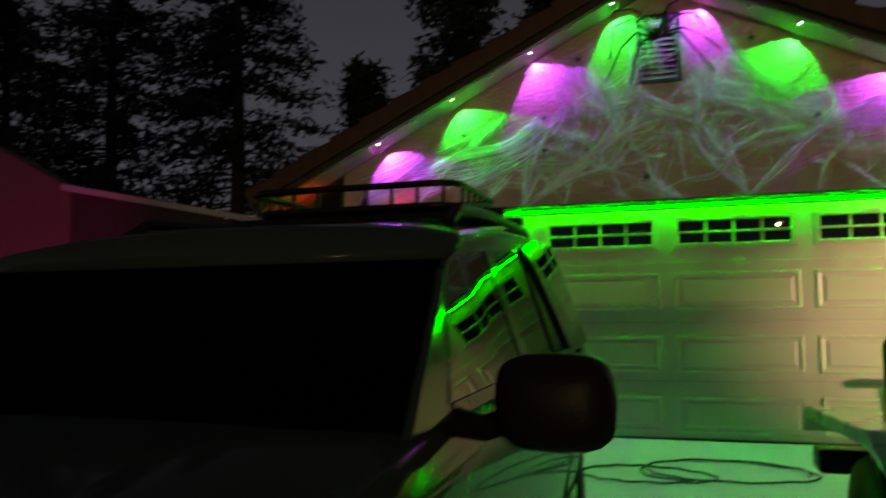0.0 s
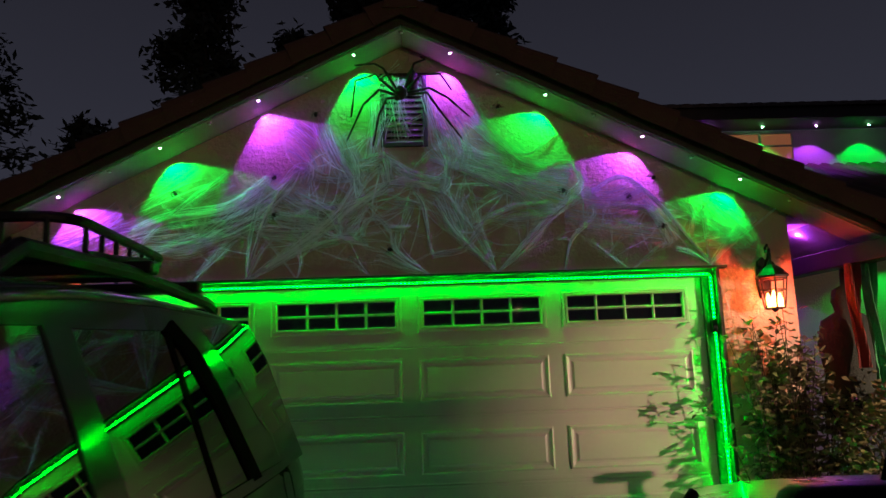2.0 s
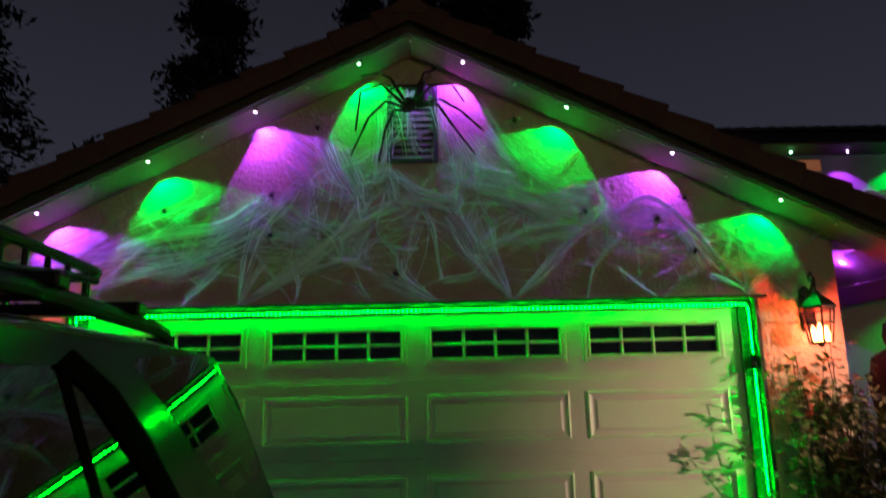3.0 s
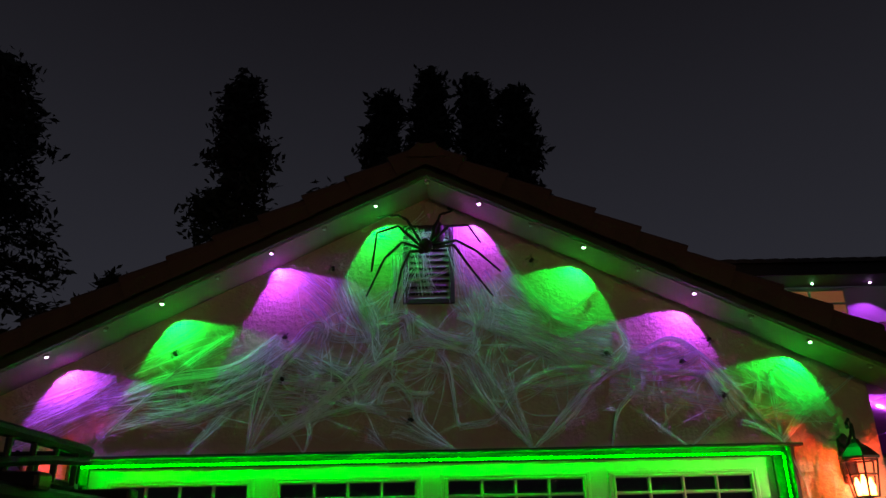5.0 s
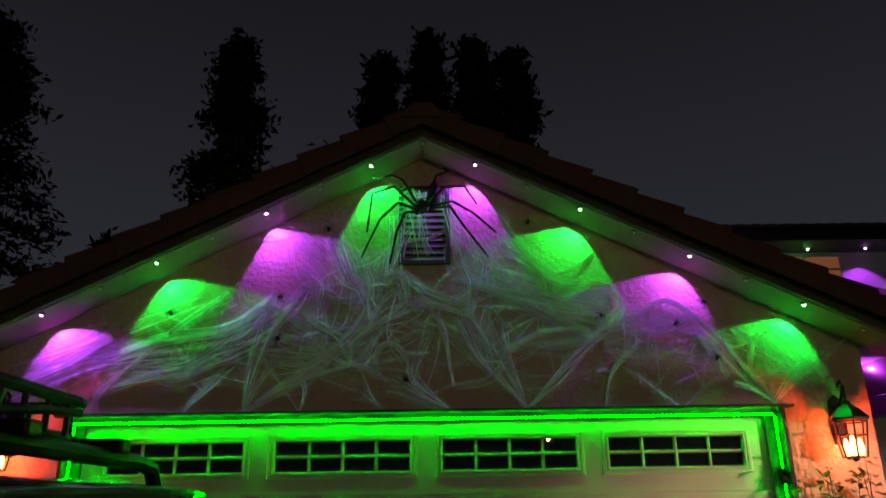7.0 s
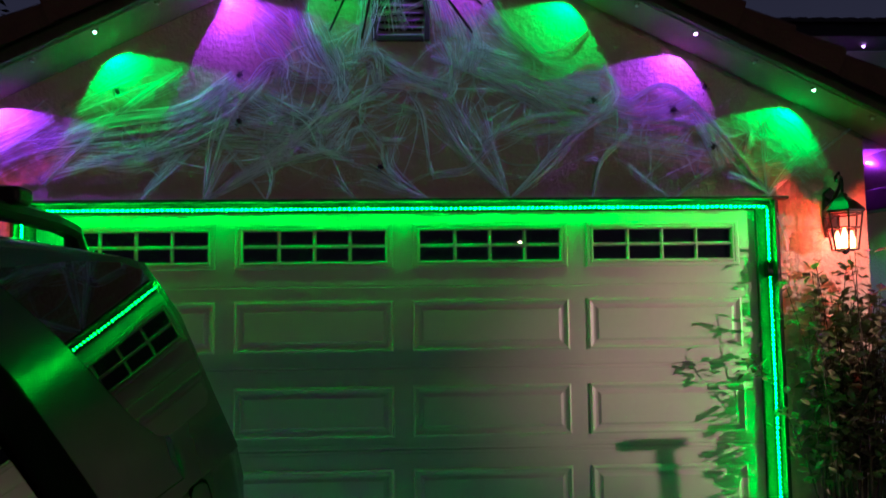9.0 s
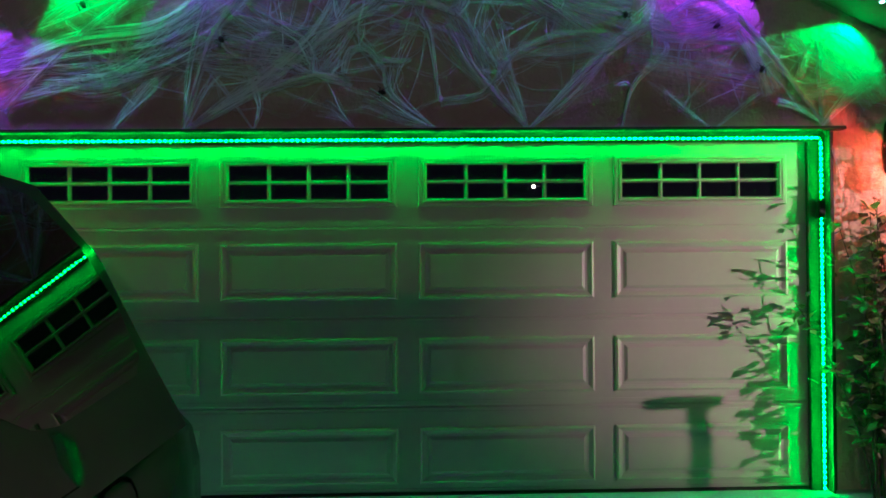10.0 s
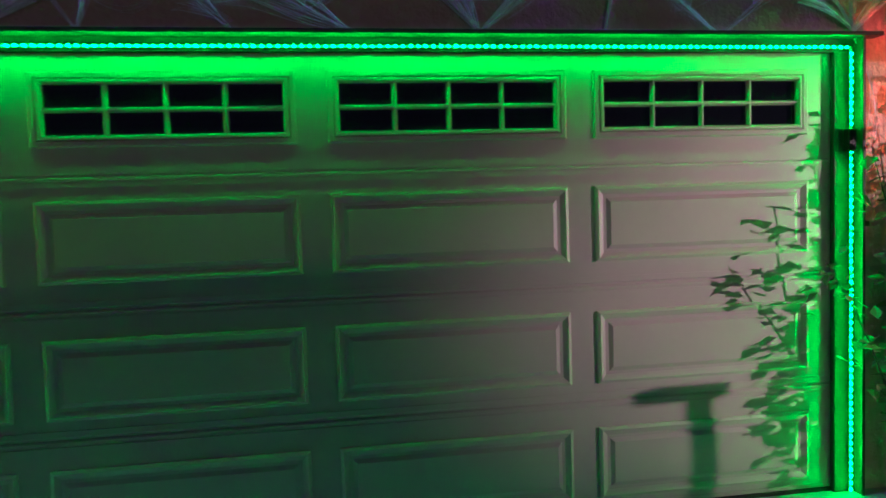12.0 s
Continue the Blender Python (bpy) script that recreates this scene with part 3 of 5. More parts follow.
pull([(-1.36, 2.245), (-0.95, 2.46), (-0.52, 2.59), (-0.35, 2.54)], 14, 0.006, 0.015, 0.0018, 0.10)
pull([(-1.36, 2.245), (-0.85, 2.62), (-0.45, 2.95)], 14, 0.006, 0.05, 0.0014, 0.14)
pull([(-0.94, 2.245), (-1.16, 2.57), (-1.22, 2.70)], 5, 0.004, 0.02, 0.0018)
pull([(-0.94, 2.245), (-0.88, 2.39), (-0.96, 2.62)], 5, 0.004, 0.015, 0.0018)
pull([(-0.31, 2.245), (-0.39, 2.34), (-0.50, 2.42)], 7, 0.004, 0.035, 0.0015, 0.08)
pull([(0.19, 2.245), (-0.02, 2.33), (-0.25, 2.46)], 9, 0.004, 0.05, 0.0015, 0.12)
pull([(0.19, 2.245), (-0.07, 2.46), (-0.10, 2.62)], 7, 0.004, 0.02, 0.0019, 0.06)
# tangle below the vent
pull([(-1.03, 3.06), (-0.89, 3.19), (-0.72, 3.10), (-0.42, 3.10)], 10, 0.02, 0.03, 0.0020, 0.10)
pull([(-1.39, 2.69), (-0.93, 2.65), (-0.58, 2.70)], 22, 0.05, 0.03, 0.0016, 0.20)
pull([(-1.30, 2.86), (-0.95, 2.78), (-0.60, 2.74)], 20, 0.07, 0.04, 0.0014, 0.26)
pull([(-1.20, 3.10), (-0.90, 2.92), (-0.58, 2.82)], 18, 0.06, 0.05, 0.0013, 0.26)
pull([(-0.95, 3.00), (-0.75, 2.86), (-0.60, 2.80)], 12, 0.04, 0.04, 0.0016, 0.14)
pull([(-0.73, 3.64), (-0.62, 3.35), (-0.48, 3.10)], 18, 0.05, 0.05, 0.0014, 0.26)
pull([(-0.55, 3.50), (-0.42, 3.25), (-0.36, 3.05)], 16, 0.05, 0.05, 0.0014, 0.22)
pull([(-0.95, 3.42), (-0.80, 3.22), (-0.85, 3.05)], 12, 0.07, 0.06, 0.0012, 0.26)
pull([(-0.60, 2.73), (-0.35, 2.90), (-0.14, 3.05)], 22, 0.03, 0.025, 0.0026, 0.15)
pull([(-0.14, 3.05), (0.07, 3.03), (0.32, 2.96)], 16, 0.03, 0.012, 0.0022, 0.10)
pull([(-0.36, 3.16), (-0.19, 3.26), (-0.14, 3.06)], 14, 0.04, 0.03, 0.0024, 0.16)
pull([(-0.17, 3.28), (0.07, 3.11), (0.33, 3.05)], 16, 0.03, 0.015, 0.0018, 0.12)
pull([(0.33, 3.12), (0.36, 3.03), (0.31, 2.95)], 9, 0.012, 0.008, 0.0032, 0.05)
pull([(-0.57, 2.71), (-0.57, 2.60), (-0.45, 2.56), (-0.33, 2.53)], 12, 0.012, 0.008, 0.0030, 0.06)
pull([(-0.38, 2.60), (-0.34, 2.72), (-0.23, 2.73), (-0.14, 2.62)], 12, 0.010, 0.010, 0.0032, 0.06)
pull([(-0.18, 2.68), (-0.08, 2.66), (0.03, 2.68)], 9, 0.012, 0.006, 0.0030, 0.05)
pull([(-0.45, 2.72), (-0.44, 2.66), (-0.47, 2.60)], 5, 0.02, 0.012, 0.0022)
pull([(-0.14, 2.62), (-0.10, 2.52), (-0.04, 2.44)], 6, 0.008, 0.02, 0.0018)
pull([(-0.10, 2.88), (0.08, 2.87), (0.15, 2.84)], 7, 0.025, 0.015, 0.0013, 0.06)
pull([(0.07, 2.98), (0.15, 2.82), (0.20, 2.43)], 6, 0.008, 0.006, 0.0020, 0.04)
pull([(0.20, 2.52), (0.205, 2.46), (0.21, 2.42)], 6, 0.006, 0.006, 0.0032)
pull([(0.21, 2.42), (0.47, 2.47), (0.68, 2.73)], 9, 0.008, 0.015, 0.0018, 0.06)
pull([(0.56, 2.875), (0.62, 2.88), (0.67, 2.875)], 5, 0.008, 0.006, 0.0026)
# wing towards the entry
pull([(0.75, 2.245), (0.41, 2.61), (0.25, 2.90)], 18, 0.004, 0.06, 0.0017, 0.16)
pull([(0.75, 2.245), (0.59, 2.61), (0.45, 2.90)], 9, 0.004, 0.04, 0.0015, 0.08)
pull([(0.75, 2.245), (1.05, 2.56), (1.37, 2.84), (1.68, 2.97)], 18, 0.005, 0.03, 0.0019, 0.10)
pull([(0.75, 2.245), (1.00, 2.44), (1.25, 2.72)], 8, 0.004, 0.03, 0.0014, 0.06)
pull([(0.75, 2.243), (1.33, 2.243)], 3, 0.002, 0.002, 0.0017)
pull([(1.33, 2.245), (1.40, 2.51), (1.60, 2.71), (1.61, 2.80)], 8, 0.004, 0.008, 0.0021, 0.05)
pull([(1.40, 2.51), (1.34, 2.54), (1.28, 2.53)], 3, 0.006, 0.008, 0.0018)
pull([(0.22, 3.28), (0.37, 3.21), (0.70, 3.07), (1.01, 2.87)], 16, 0.012, 0.02, 0.0021, 0.10)
pull([(0.59, 3.14), (0.90, 2.99), (1.26, 2.76)], 16, 0.03, 0.03, 0.0018, 0.14)
pull([(0.45, 3.22), (0.95, 3.04), (1.40, 2.88)], 24, 0.07, 0.05, 0.0014, 0.34)
pull([(0.50, 3.40), (0.90, 3.13), (1.40, 3.02)], 22, 0.06, 0.05, 0.0014, 0.30)
pull([(0.61, 3.65), (0.80, 3.42), (1.05, 3.22), (1.45, 3.17)], 22, 0.05, 0.03, 0.0016, 0.22)
pull([(0.61, 3.65), (0.95, 3.33), (1.10, 3.30), (1.32, 3.48)], 5, 0.008, 0.008, 0.0020)
pull([(0.84, 3.11), (1.14, 3.10), (1.34, 3.21), (1.46, 3.17)], 7, 0.012, 0.012, 0.0020, 0.05)
pull([(0.57, 2.65), (0.89, 2.81), (1.26, 2.84)], 9, 0.012, 0.025, 0.0019, 0.07)
pull([(0.68, 2.73), (0.92, 2.70), (1.30, 2.76)], 10, 0.03, 0.04, 0.0012, 0.14)
pull([(0.40, 3.62), (0.50, 3.38), (0.45, 3.15)], 18, 0.05, 0.06, 0.0013, 0.26)
pull([(0.25, 3.40), (0.34, 3.20), (0.30, 3.00)], 14, 0.05, 0.04, 0.0014, 0.20)
pull([(0.30, 3.00), (0.45, 2.78), (0.50, 2.62)], 12, 0.06, 0.06, 0.0012, 0.20)
pull([(1.46, 3.17), (1.52, 3.00), (1.40, 2.84)], 9, 0.02, 0.03, 0.0015, 0.10)
# round the outer lights and the corner
pull([(1.60, 2.92), (1.86, 3.05), (2.12, 2.87), (2.38, 2.56), (2.58, 2.29)], 11, 0.012, 0.006, 0.0021, 0.07)
pull([(1.45, 2.92), (1.75, 2.86), (2.05, 2.95)], 16, 0.07, 0.06, 0.0012, 0.28)
pull([(1.57, 2.80), (2.03, 2.78), (2.10, 2.73), (2.24, 2.45)], 14, 0.014, 0.02, 0.0022, 0.08)
pull([(2.05, 2.85), (2.20, 2.66), (2.30, 2.48)], 12, 0.03, 0.03, 0.0016, 0.12)
pull([(1.35, 2.70), (1.75, 2.62), (2.20, 2.53)], 14, 0.05, 0.03, 0.0012, 0.22)
pull([(1.89, 2.245), (2.23, 2.47)], 5, 0.004, 0.012, 0.0017)
pull([(1.89, 2.245), (1.70, 2.38), (1.50, 2.55)], 6, 0.004, 0.04, 0.0010)
pull([(2.58, 2.27), (2.585, 2.50), (2.58, 2.80)], 6, 0.006, 0.02, 0.0017)
pull([(2.58, 2.27), (2.44, 2.36), (2.30, 2.41)], 8, 0.006, 0.03, 0.0018, 0.06)
pull([(2.58, 2.27), (2.80, 2.50), (3.02, 2.66)], 12, 0.006, 0.03, 0.0018, 0.10)
pull([(2.58, 2.27), (2.95, 2.56), (3.28, 2.80)], 4, 0.004, 0.008, 0.0015)
pull([(2.45, 2.44), (2.70, 2.50), (2.95, 2.57)], 12, 0.04, 0.05, 0.0014, 0.20)
pull([(2.38, 2.84), (2.46, 2.72), (2.42, 2.56)], 9, 0.02, 0.03, 0.0020, 0.08)
pull([(2.60, 2.80), (2.80, 2.62), (2.95, 2.42)], 12, 0.08, 0.08, 0.0012, 0.28)
pull([(2.58, 2.27), (2.66, 2.00), (2.70, 1.74)], 4, 0.004, 0.02, 0.0014)
# round the vent and the big spider
pull([(-0.40, 3.95), (-0.22, 3.88), (0.05, 3.98)], 10, 0.05, 0.05, 0.0012, 0.16)
pull([(-0.12, 4.02), (-0.06, 3.75), (0.02, 3.45)], 10, 0.05, 0.06, 0.0012, 0.16)
pull([(0.18, 4.02), (0.26, 3.70), (0.34, 3.40)], 14, 0.04, 0.06, 0.0013, 0.18)
pull([(-0.25, 3.80), (-0.24, 3.55), (-0.30, 3.25)], 14, 0.05, 0.06, 0.0013, 0.18)
pull([(0.60, 3.90), (0.66, 3.75), (0.70, 3.60)], 6, 0.04, 0.03, 0.0010)
pull([(-1.30, 3.66), (-1.05, 3.62), (-0.80, 3.40)], 8, 0.05, 0.06, 0.0010, 0.16)
# fine ties from hank to hank
knots = [p[len(p) // 2] for p, _ in strands]
ties = 0
while ties < 420:
    p, q = wr.choice(knots), wr.choice(knots)
    d = math.hypot(p[0] - q[0], p[2] - q[2])
    if 0.10 < d < 0.55 and 2.3 < min(p[2], q[2]):
        mid = ((p[0] + q[0]) / 2 + wr.gauss(0, 0.1) * d, (p[2] + q[2]) / 2 + wr.gauss(-0.05, 0.1) * d)
        pull([(p[0], p[2]), mid, (q[0], q[2])], 2, 0.004, 0.004, wr.choice((0.0009, 0.0012, 0.0017)))
        ties += 1
bm = B()
for pts, rad in strands:
    tube(bm, pts, rad * 1.25, 3, False)
tagged(part("cobweb_strands", bm, WEB), "stretched white cobweb strands over the gable wall", "cobweb", kind="stuff")
bm = B()
uv = bm.loops.layers.uv.new("UVMap")
for j, (line, width, s0, s1) in enumerate(veils):
    m, rows, run = len(line) - 1, [], 0.37 * j
    for k, (x, z) in enumerate(line):
        (xa, za), (xb, zb) = line[max(k - 1, 0)], line[min(k + 1, m)]
        ln, t = math.hypot(xb - xa, zb - za) + 1e-6, k / m
        h = 0.5 * width * (min(1, s0 / 0.02) * (1 - t) + min(1, s1 / 0.02) * t + 0.35 * math.sin(math.pi * t))
        run += ln / 2
        rows.append([(bm.verts.new((x - (zb - za) / ln * h * f, -0.016 - 0.012 * (1 - f * f) - 0.0004 * j, z + (xb - xa) / ln * h * f)), (run, j + 0.5 + 0.499 * f)) for f in (-1, -0.33, 0.33, 1)])
    for a, b in zip(rows, rows[1:]):
        for i in range(3):
            quad = (a[i], b[i], b[i + 1], a[i + 1])
            f = bm.faces.new([v for v, _ in quad])
            for lp, (_, c) in zip(f.loops, quad):
                lp[uv].uv = c
tagged(part("cobweb_haze", bm, GAUZE, None, "", True), "thin hazy veils of pulled white webbing on the gable wall", "cobweb", kind="stuff")

# ---- silver SUV parked nose to the street ----
CX = -1.38
suv = tagged(empty("parked_suv"), "grey-green SUV with tinted windows parked on the driveway", "car")


def side_x(z):
    return 0.912 - 0.305 * (z - 1.10)


def side_panel(name, poly, material, depth=0.02, out=0.0, parent=None, label=""):
    """One piece of the leaning, gently bowed upper side, built on both sides of the car."""
    def r(y, z):
        return side_x(z) - 0.018 * max(0.0, y + 3.75) ** 2 - 0.02 * max(0.0, -5.2 - y) + out
    for s in (1, -1):
        bm = B()
        bm.faces.new([bm.verts.new((0, y, z)) for y, z in poly])
        bmesh.ops.triangulate(bm, faces=bm.faces[:])
        for _ in range(3):
            bmesh.ops.subdivide_edges(bm, edges=[e for e in bm.edges if e.calc_length() > 0.07], cuts=1, use_grid_fill=True)
            bmesh.ops.triangulate(bm, faces=bm.faces[:])
        for v in bm.verts:
            v.co.x = CX + s * r(v.co.y, v.co.z)
        for f in bm.faces:
            f.smooth = True
        n = len(poly)
        rim = [(bm.verts.new((CX + s * r(y, z), y, z)), bm.verts.new((CX + s * (r(y, z) - depth), y, z))) for y, z in poly]
        for i in range(n):
            (a, b), (c, d) = rim[i], rim[(i + 1) % n]
            bm.faces.new((a, c, d, b))
        part(name, bm, material, parent or suv, label)


stations = [(-7.50, 0.62, 0.35, 0.70), (-7.46, 0.76, 0.22, 0.86), (-7.25, 0.86, 0.16, 0.93), (-6.7, 0.90, 0.15, 0.99), (-6.1, 0.915, 0.15, 1.05), (-5.95, 0.92, 0.15, 1.07),
            (-5.0, 0.925, 0.15, 1.075), (-4.0, 0.925, 0.15, 1.075), (-3.5, 0.925, 0.16, 1.075), (-3.1, 0.925, 0.18, 1.075), (-2.80, 0.915, 0.22, 1.075), (-2.58, 0.885, 0.28, 1.07), (-2.43, 0.80, 0.34, 1.04), (-2.36, 0.70, 0.38, 0.95)]
bm = B()
rings = []
for y, hw, zb, zt in stations:
    half = [(0.0, zb), (0.80 * hw, zb), (0.93 * hw, zb + 0.10 * (zt - zb)), (0.985 * hw, zb + 0.35 * (zt - zb)), (hw, zb + 0.62 * (zt - zb)), (0.995 * hw, zb + 0.84 * (zt - zb)), (0.972 * hw, zb + 0.95 * (zt - zb)), (0.93 * hw, zt), (0.5 * hw, zt + 0.012), (0, zt + 0.015)]
    full = half + [(-x, z) for x, z in half[-2:0:-1]]
    rings.append([(CX + x, y, z) for x, z in full])
loft(bm, rings)
part("body", bm, PAINT, suv, "grey-green metallic lower body", True)
# dark slab at sill height covers the body top in place of the shaded cabin
bm = B()
box(bm, CX - 0.86, CX + 0.86, -5.9, -2.9, 1.092, 1.10)
part("cabin_floor", bm, SEAT, suv, "dark slab standing in for the unlit cabin interior")
for y in (-5.0,):
    for dx in (-0.4, 0.4):
        bm = B()
        box(bm, CX + dx - 0.13, CX + dx + 0.13, y - 0.05, y + 0.07, 1.18, 1.36, 0.035)
        box(bm, CX + dx - 0.22, CX + dx + 0.22, y - 0.04, y + 0.10, 1.125, 1.19, 0.03)
        part("headrest", bm, SEAT, suv, "", True)
side_panel("header_rail", [(-5.42, 1.437), (-5.20, 1.50), (-4.80, 1.553), (-4.30, 1.588), (-3.70, 1.608), (-3.28, 1.622), (-3.20, 1.595), (-3.35, 1.606), (-3.60, 1.592), (-3.94, 1.556), (-4.22, 1.552), (-4.30, 1.522), (-4.84, 1.490), (-4.95, 1.488), (-5.20, 1.470), (-5.36, 1.445)], PAINT)
side_panel("front_pillar", [(-6.02, 1.07), (-5.42, 1.437), (-5.36, 1.445), (-5.48, 1.41), (-5.57, 1.34), (-5.66, 1.24), (-5.74, 1.10), (-5.74, 1.07)], PAINT)
side_panel("middle_pillar", [(-4.90, 1.10), (-4.95, 1.488), (-4.84, 1.490), (-4.77, 1.10)], PAINT, 0.02, 0.002)
side_panel("rear_pillar", [(-3.74, 1.10), (-3.81, 1.20), (-3.94, 1.38), (-4.06, 1.485), (-4.22, 1.552), (-3.94, 1.556), (-3.75, 1.44), (-3.52, 1.26), (-3.42, 1.21), (-3.34, 1.10)], PAINT)
side_panel("pillar_trim", [(-3.86, 1.09), (-4.00, 1.30), (-4.19, 1.48), (-4.30, 1.522), (-4.22, 1.556), (-4.06, 1.488), (-3.94, 1.383), (-3.81, 1.203), (-3.735, 1.09)], MATTE, 0.02, 0.006)
side_panel("rear_corner", [(-3.34, 1.07), (-3.34, 1.10), (-3.42, 1.21), (-3.34, 1.20), (-2.97, 1.225), (-2.92, 1.26), (-2.96, 1.38), (-3.05, 1.50), (-3.20, 1.595), (-3.28, 1.622), (-3.16, 1.615), (-2.97, 1.48), (-2.86, 1.25), (-2.76, 1.07)], PAINT)
side_panel("sill_strip", [(-5.74, 1.07), (-5.74, 1.10), (-3.34, 1.10), (-3.34, 1.07)], PAINT, 0.03, 0.006)
side_panel("front_side_window", [(-5.74, 1.10), (-5.66, 1.24), (-5.57, 1.34), (-5.48, 1.41), (-5.36, 1.445), (-5.20, 1.470), (-4.95, 1.488), (-4.90, 1.10)], CARGLASS, 0.004, -0.003)
side_panel("rear_side_window", [(-4.77, 1.10), (-4.84, 1.490), (-4.30, 1.522), (-4.19, 1.48), (-4.00, 1.30), (-3.86, 1.10)], CARGLASS, 0.004, -0.003)
side_panel("quarter_window", [(-3.94, 1.556), (-3.60, 1.592), (-3.35, 1.606), (-3.20, 1.595), (-3.05, 1.50), (-2.96, 1.38), (-2.92, 1.26), (-2.97, 1.225), (-3.34, 1.20), (-3.42, 1.21), (-3.52, 1.26), (-3.75, 1.44)], DARKGLASS, 0.01, 0.001)
side_panel("window_divider", [(-4.24, 1.10), (-4.29, 1.515), (-4.26, 1.51), (-4.21, 1.10)], MATTE, 0.006, 0.002)
bm = B()
rings = []
for y, w, ze, zc in ((-5.42, 0.795, 1.437, 1.535), (-5.20, 0.795, 1.497, 1.580), (-4.80, 0.778, 1.550, 1.622), (-4.30, 0.768, 1.585, 1.645), (-3.70, 0.760, 1.605, 1.652), (-3.28, 0.748, 1.617, 1.640), (-3.17, 0.715, 1.612, 1.618)):
    up = [(CX + w * math.sin(a), y, ze + (zc - ze) * max(0.0, math.cos(a)) ** 0.7) for a in np.linspace(-math.pi / 2, math.pi / 2, 19)]
    rings.append(up + [(CX + 0.62, y, ze - 0.02), (CX - 0.62, y, ze - 0.02)])
loft(bm, rings)
part("roof_panel", bm, PAINT, suv, "", True)
bm = B()
loft(bm, [[(CX - 0.88, -5.98, 1.075), (CX + 0.88, -5.98, 1.075), (CX + 0.875, -5.96, 1.075), (CX - 0.875, -5.96, 1.075)], [(CX - 0.79, -5.42, 1.44), (CX + 0.79, -5.42, 1.44), (CX + 0.785, -5.405, 1.435), (CX - 0.785, -5.405, 1.435)]])
part("windscreen", bm, CARGLASS, suv)
bm = B()
loft(bm, [[(CX - 0.84, -2.76, 1.08), (CX - 0.55, -2.60, 1.08), (CX + 0.55, -2.60, 1.08), (CX + 0.84, -2.76, 1.08), (CX + 0.55, -2.61, 1.08), (CX - 0.55, -2.61, 1.08)], [(CX - 0.73, -3.17, 1.612), (CX - 0.45, -3.10, 1.622), (CX + 0.45, -3.10, 1.622), (CX + 0.73, -3.17, 1.612), (CX + 0.45, -3.11, 1.622), (CX - 0.45, -3.11, 1.622)]], caps=False)
part("rear_window", bm, CARGLASS, suv)
for s in (1, -1):
    mir = empty("door_mirror")
    mir.parent = suv
    bm = B()
    rr = []
    for d, k in ((-0.05, 0.75), (-0.02, 0.97), (0.05, 1.0), (0.09, 0.8), (0.11, 0.5)):
        rr.append([(CX + s * (1.14 + 0.125 * k * math.copysign(abs(math.cos(a)) ** 0.6, math.cos(a))), -5.76 - d, 1.115 + 0.10 * k * math.copysign(abs(math.sin(a)) ** 0.6, math.sin(a))) for a in np.linspace(0, math.tau, 20, endpoint=False)])
    loft(bm, rr)
    part("housing", bm, BLACK, mir, "rounded black mirror housing", True)
    bm = B()
    tube(bm, [(CX + s * 0.88, -5.72, 1.06), (CX + s * 0.98, -5.75, 1.05), (CX + s * 1.06, -5.77, 1.08)], [0.035, 0.03, 0.03])
    part("arm", bm, BLACK, mir)
for y in (-6.55, -3.65):
    for s in (1, -1):
        wh = empty("wheel")
        wh.parent = suv
        gz = ground_z(y) + 0.38
        bm = B()
        prof = [(0.24, -0.10), (0.36, -0.12), (0.38, -0.09), (0.38, 0.09), (0.36, 0.12), (0.24, 0.10)]
        loft(bm, [[(CX + s * (0.80 + w), y + r * math.cos(a), gz + r * math.sin(a)) for r, w in prof] for a in np.linspace(0, math.tau, 28)], caps=False)
        part("tyre", bm, RUBBER, wh, "", True)
        bm = B()
        tube(bm, [(CX + s * 0.76, y, gz), (CX + s * 0.89, y, gz)], 0.245, 20)
        for k in range(6):
            a = k * math.tau / 6
            box(bm, CX + s * 0.90 - 0.01, CX + s * 0.90 + 0.01, y + 0.13 * math.cos(a) - 0.03, y + 0.13 * math.cos(a) + 0.03, gz + 0.13 * math.sin(a) - 0.03, gz + 0.13 * math.sin(a) + 0.03, 0.006)
        part("rim", bm, CHROME, wh)
for y in (-4.75, -3.95):
    bm = B()
    tube(bm, [(CX + 0.915, y - 0.09, 0.955), (CX + 0.95, y - 0.07, 0.96), (CX + 0.95, y + 0.07, 0.96), (CX + 0.915, y + 0.09, 0.955)], 0.013)
    part("door_handle", bm, PAINT, suv)
bm = B()
seam = []
for a in np.linspace(0, math.tau, 25):
    sy, sz = -3.16 + 0.085 * math.copysign(abs(math.cos(a)) ** 0.6, math.cos(a)), 0.97 + 0.08 * math.copysign(abs(math.sin(a)) ** 0.6, math.sin(a))
    seam.append((CX + 0.918 - 0.21 * max(0.0, sz - 0.93), sy, sz))
tube(bm, seam, 0.004, 6)
part("fuel_flap_seam", bm, MATTE, suv, "dark seam round the fuel filler flap")
bm = B()
box(bm, CX + 0.60, CX + 0.72, -2.68, -2.54, 0.62, 0.98, 0.02)
part("tail_light", bm, mat("tail_lens", (0.25, 0.01, 0.01), 0.15, 0), suv)
bm = B()
box(bm, CX - 0.72, CX - 0.60, -2.68, -2.54, 0.62, 0.98, 0.02)
part("tail_light", bm, bpy.data.materials["tail_lens"], suv)
bm = B()
box(bm, CX - 0.80, CX + 0.80, -2.60, -2.44, 0.32, 0.52, 0.04)
part("rear_bumper", bm, PAINT, suv)
bm = B()
box(bm, CX - 0.80, CX + 0.80, -7.56, -7.40, 0.25, 0.50, 0.05)
part("front_bumper", bm, PAINT, suv)
bm = B()
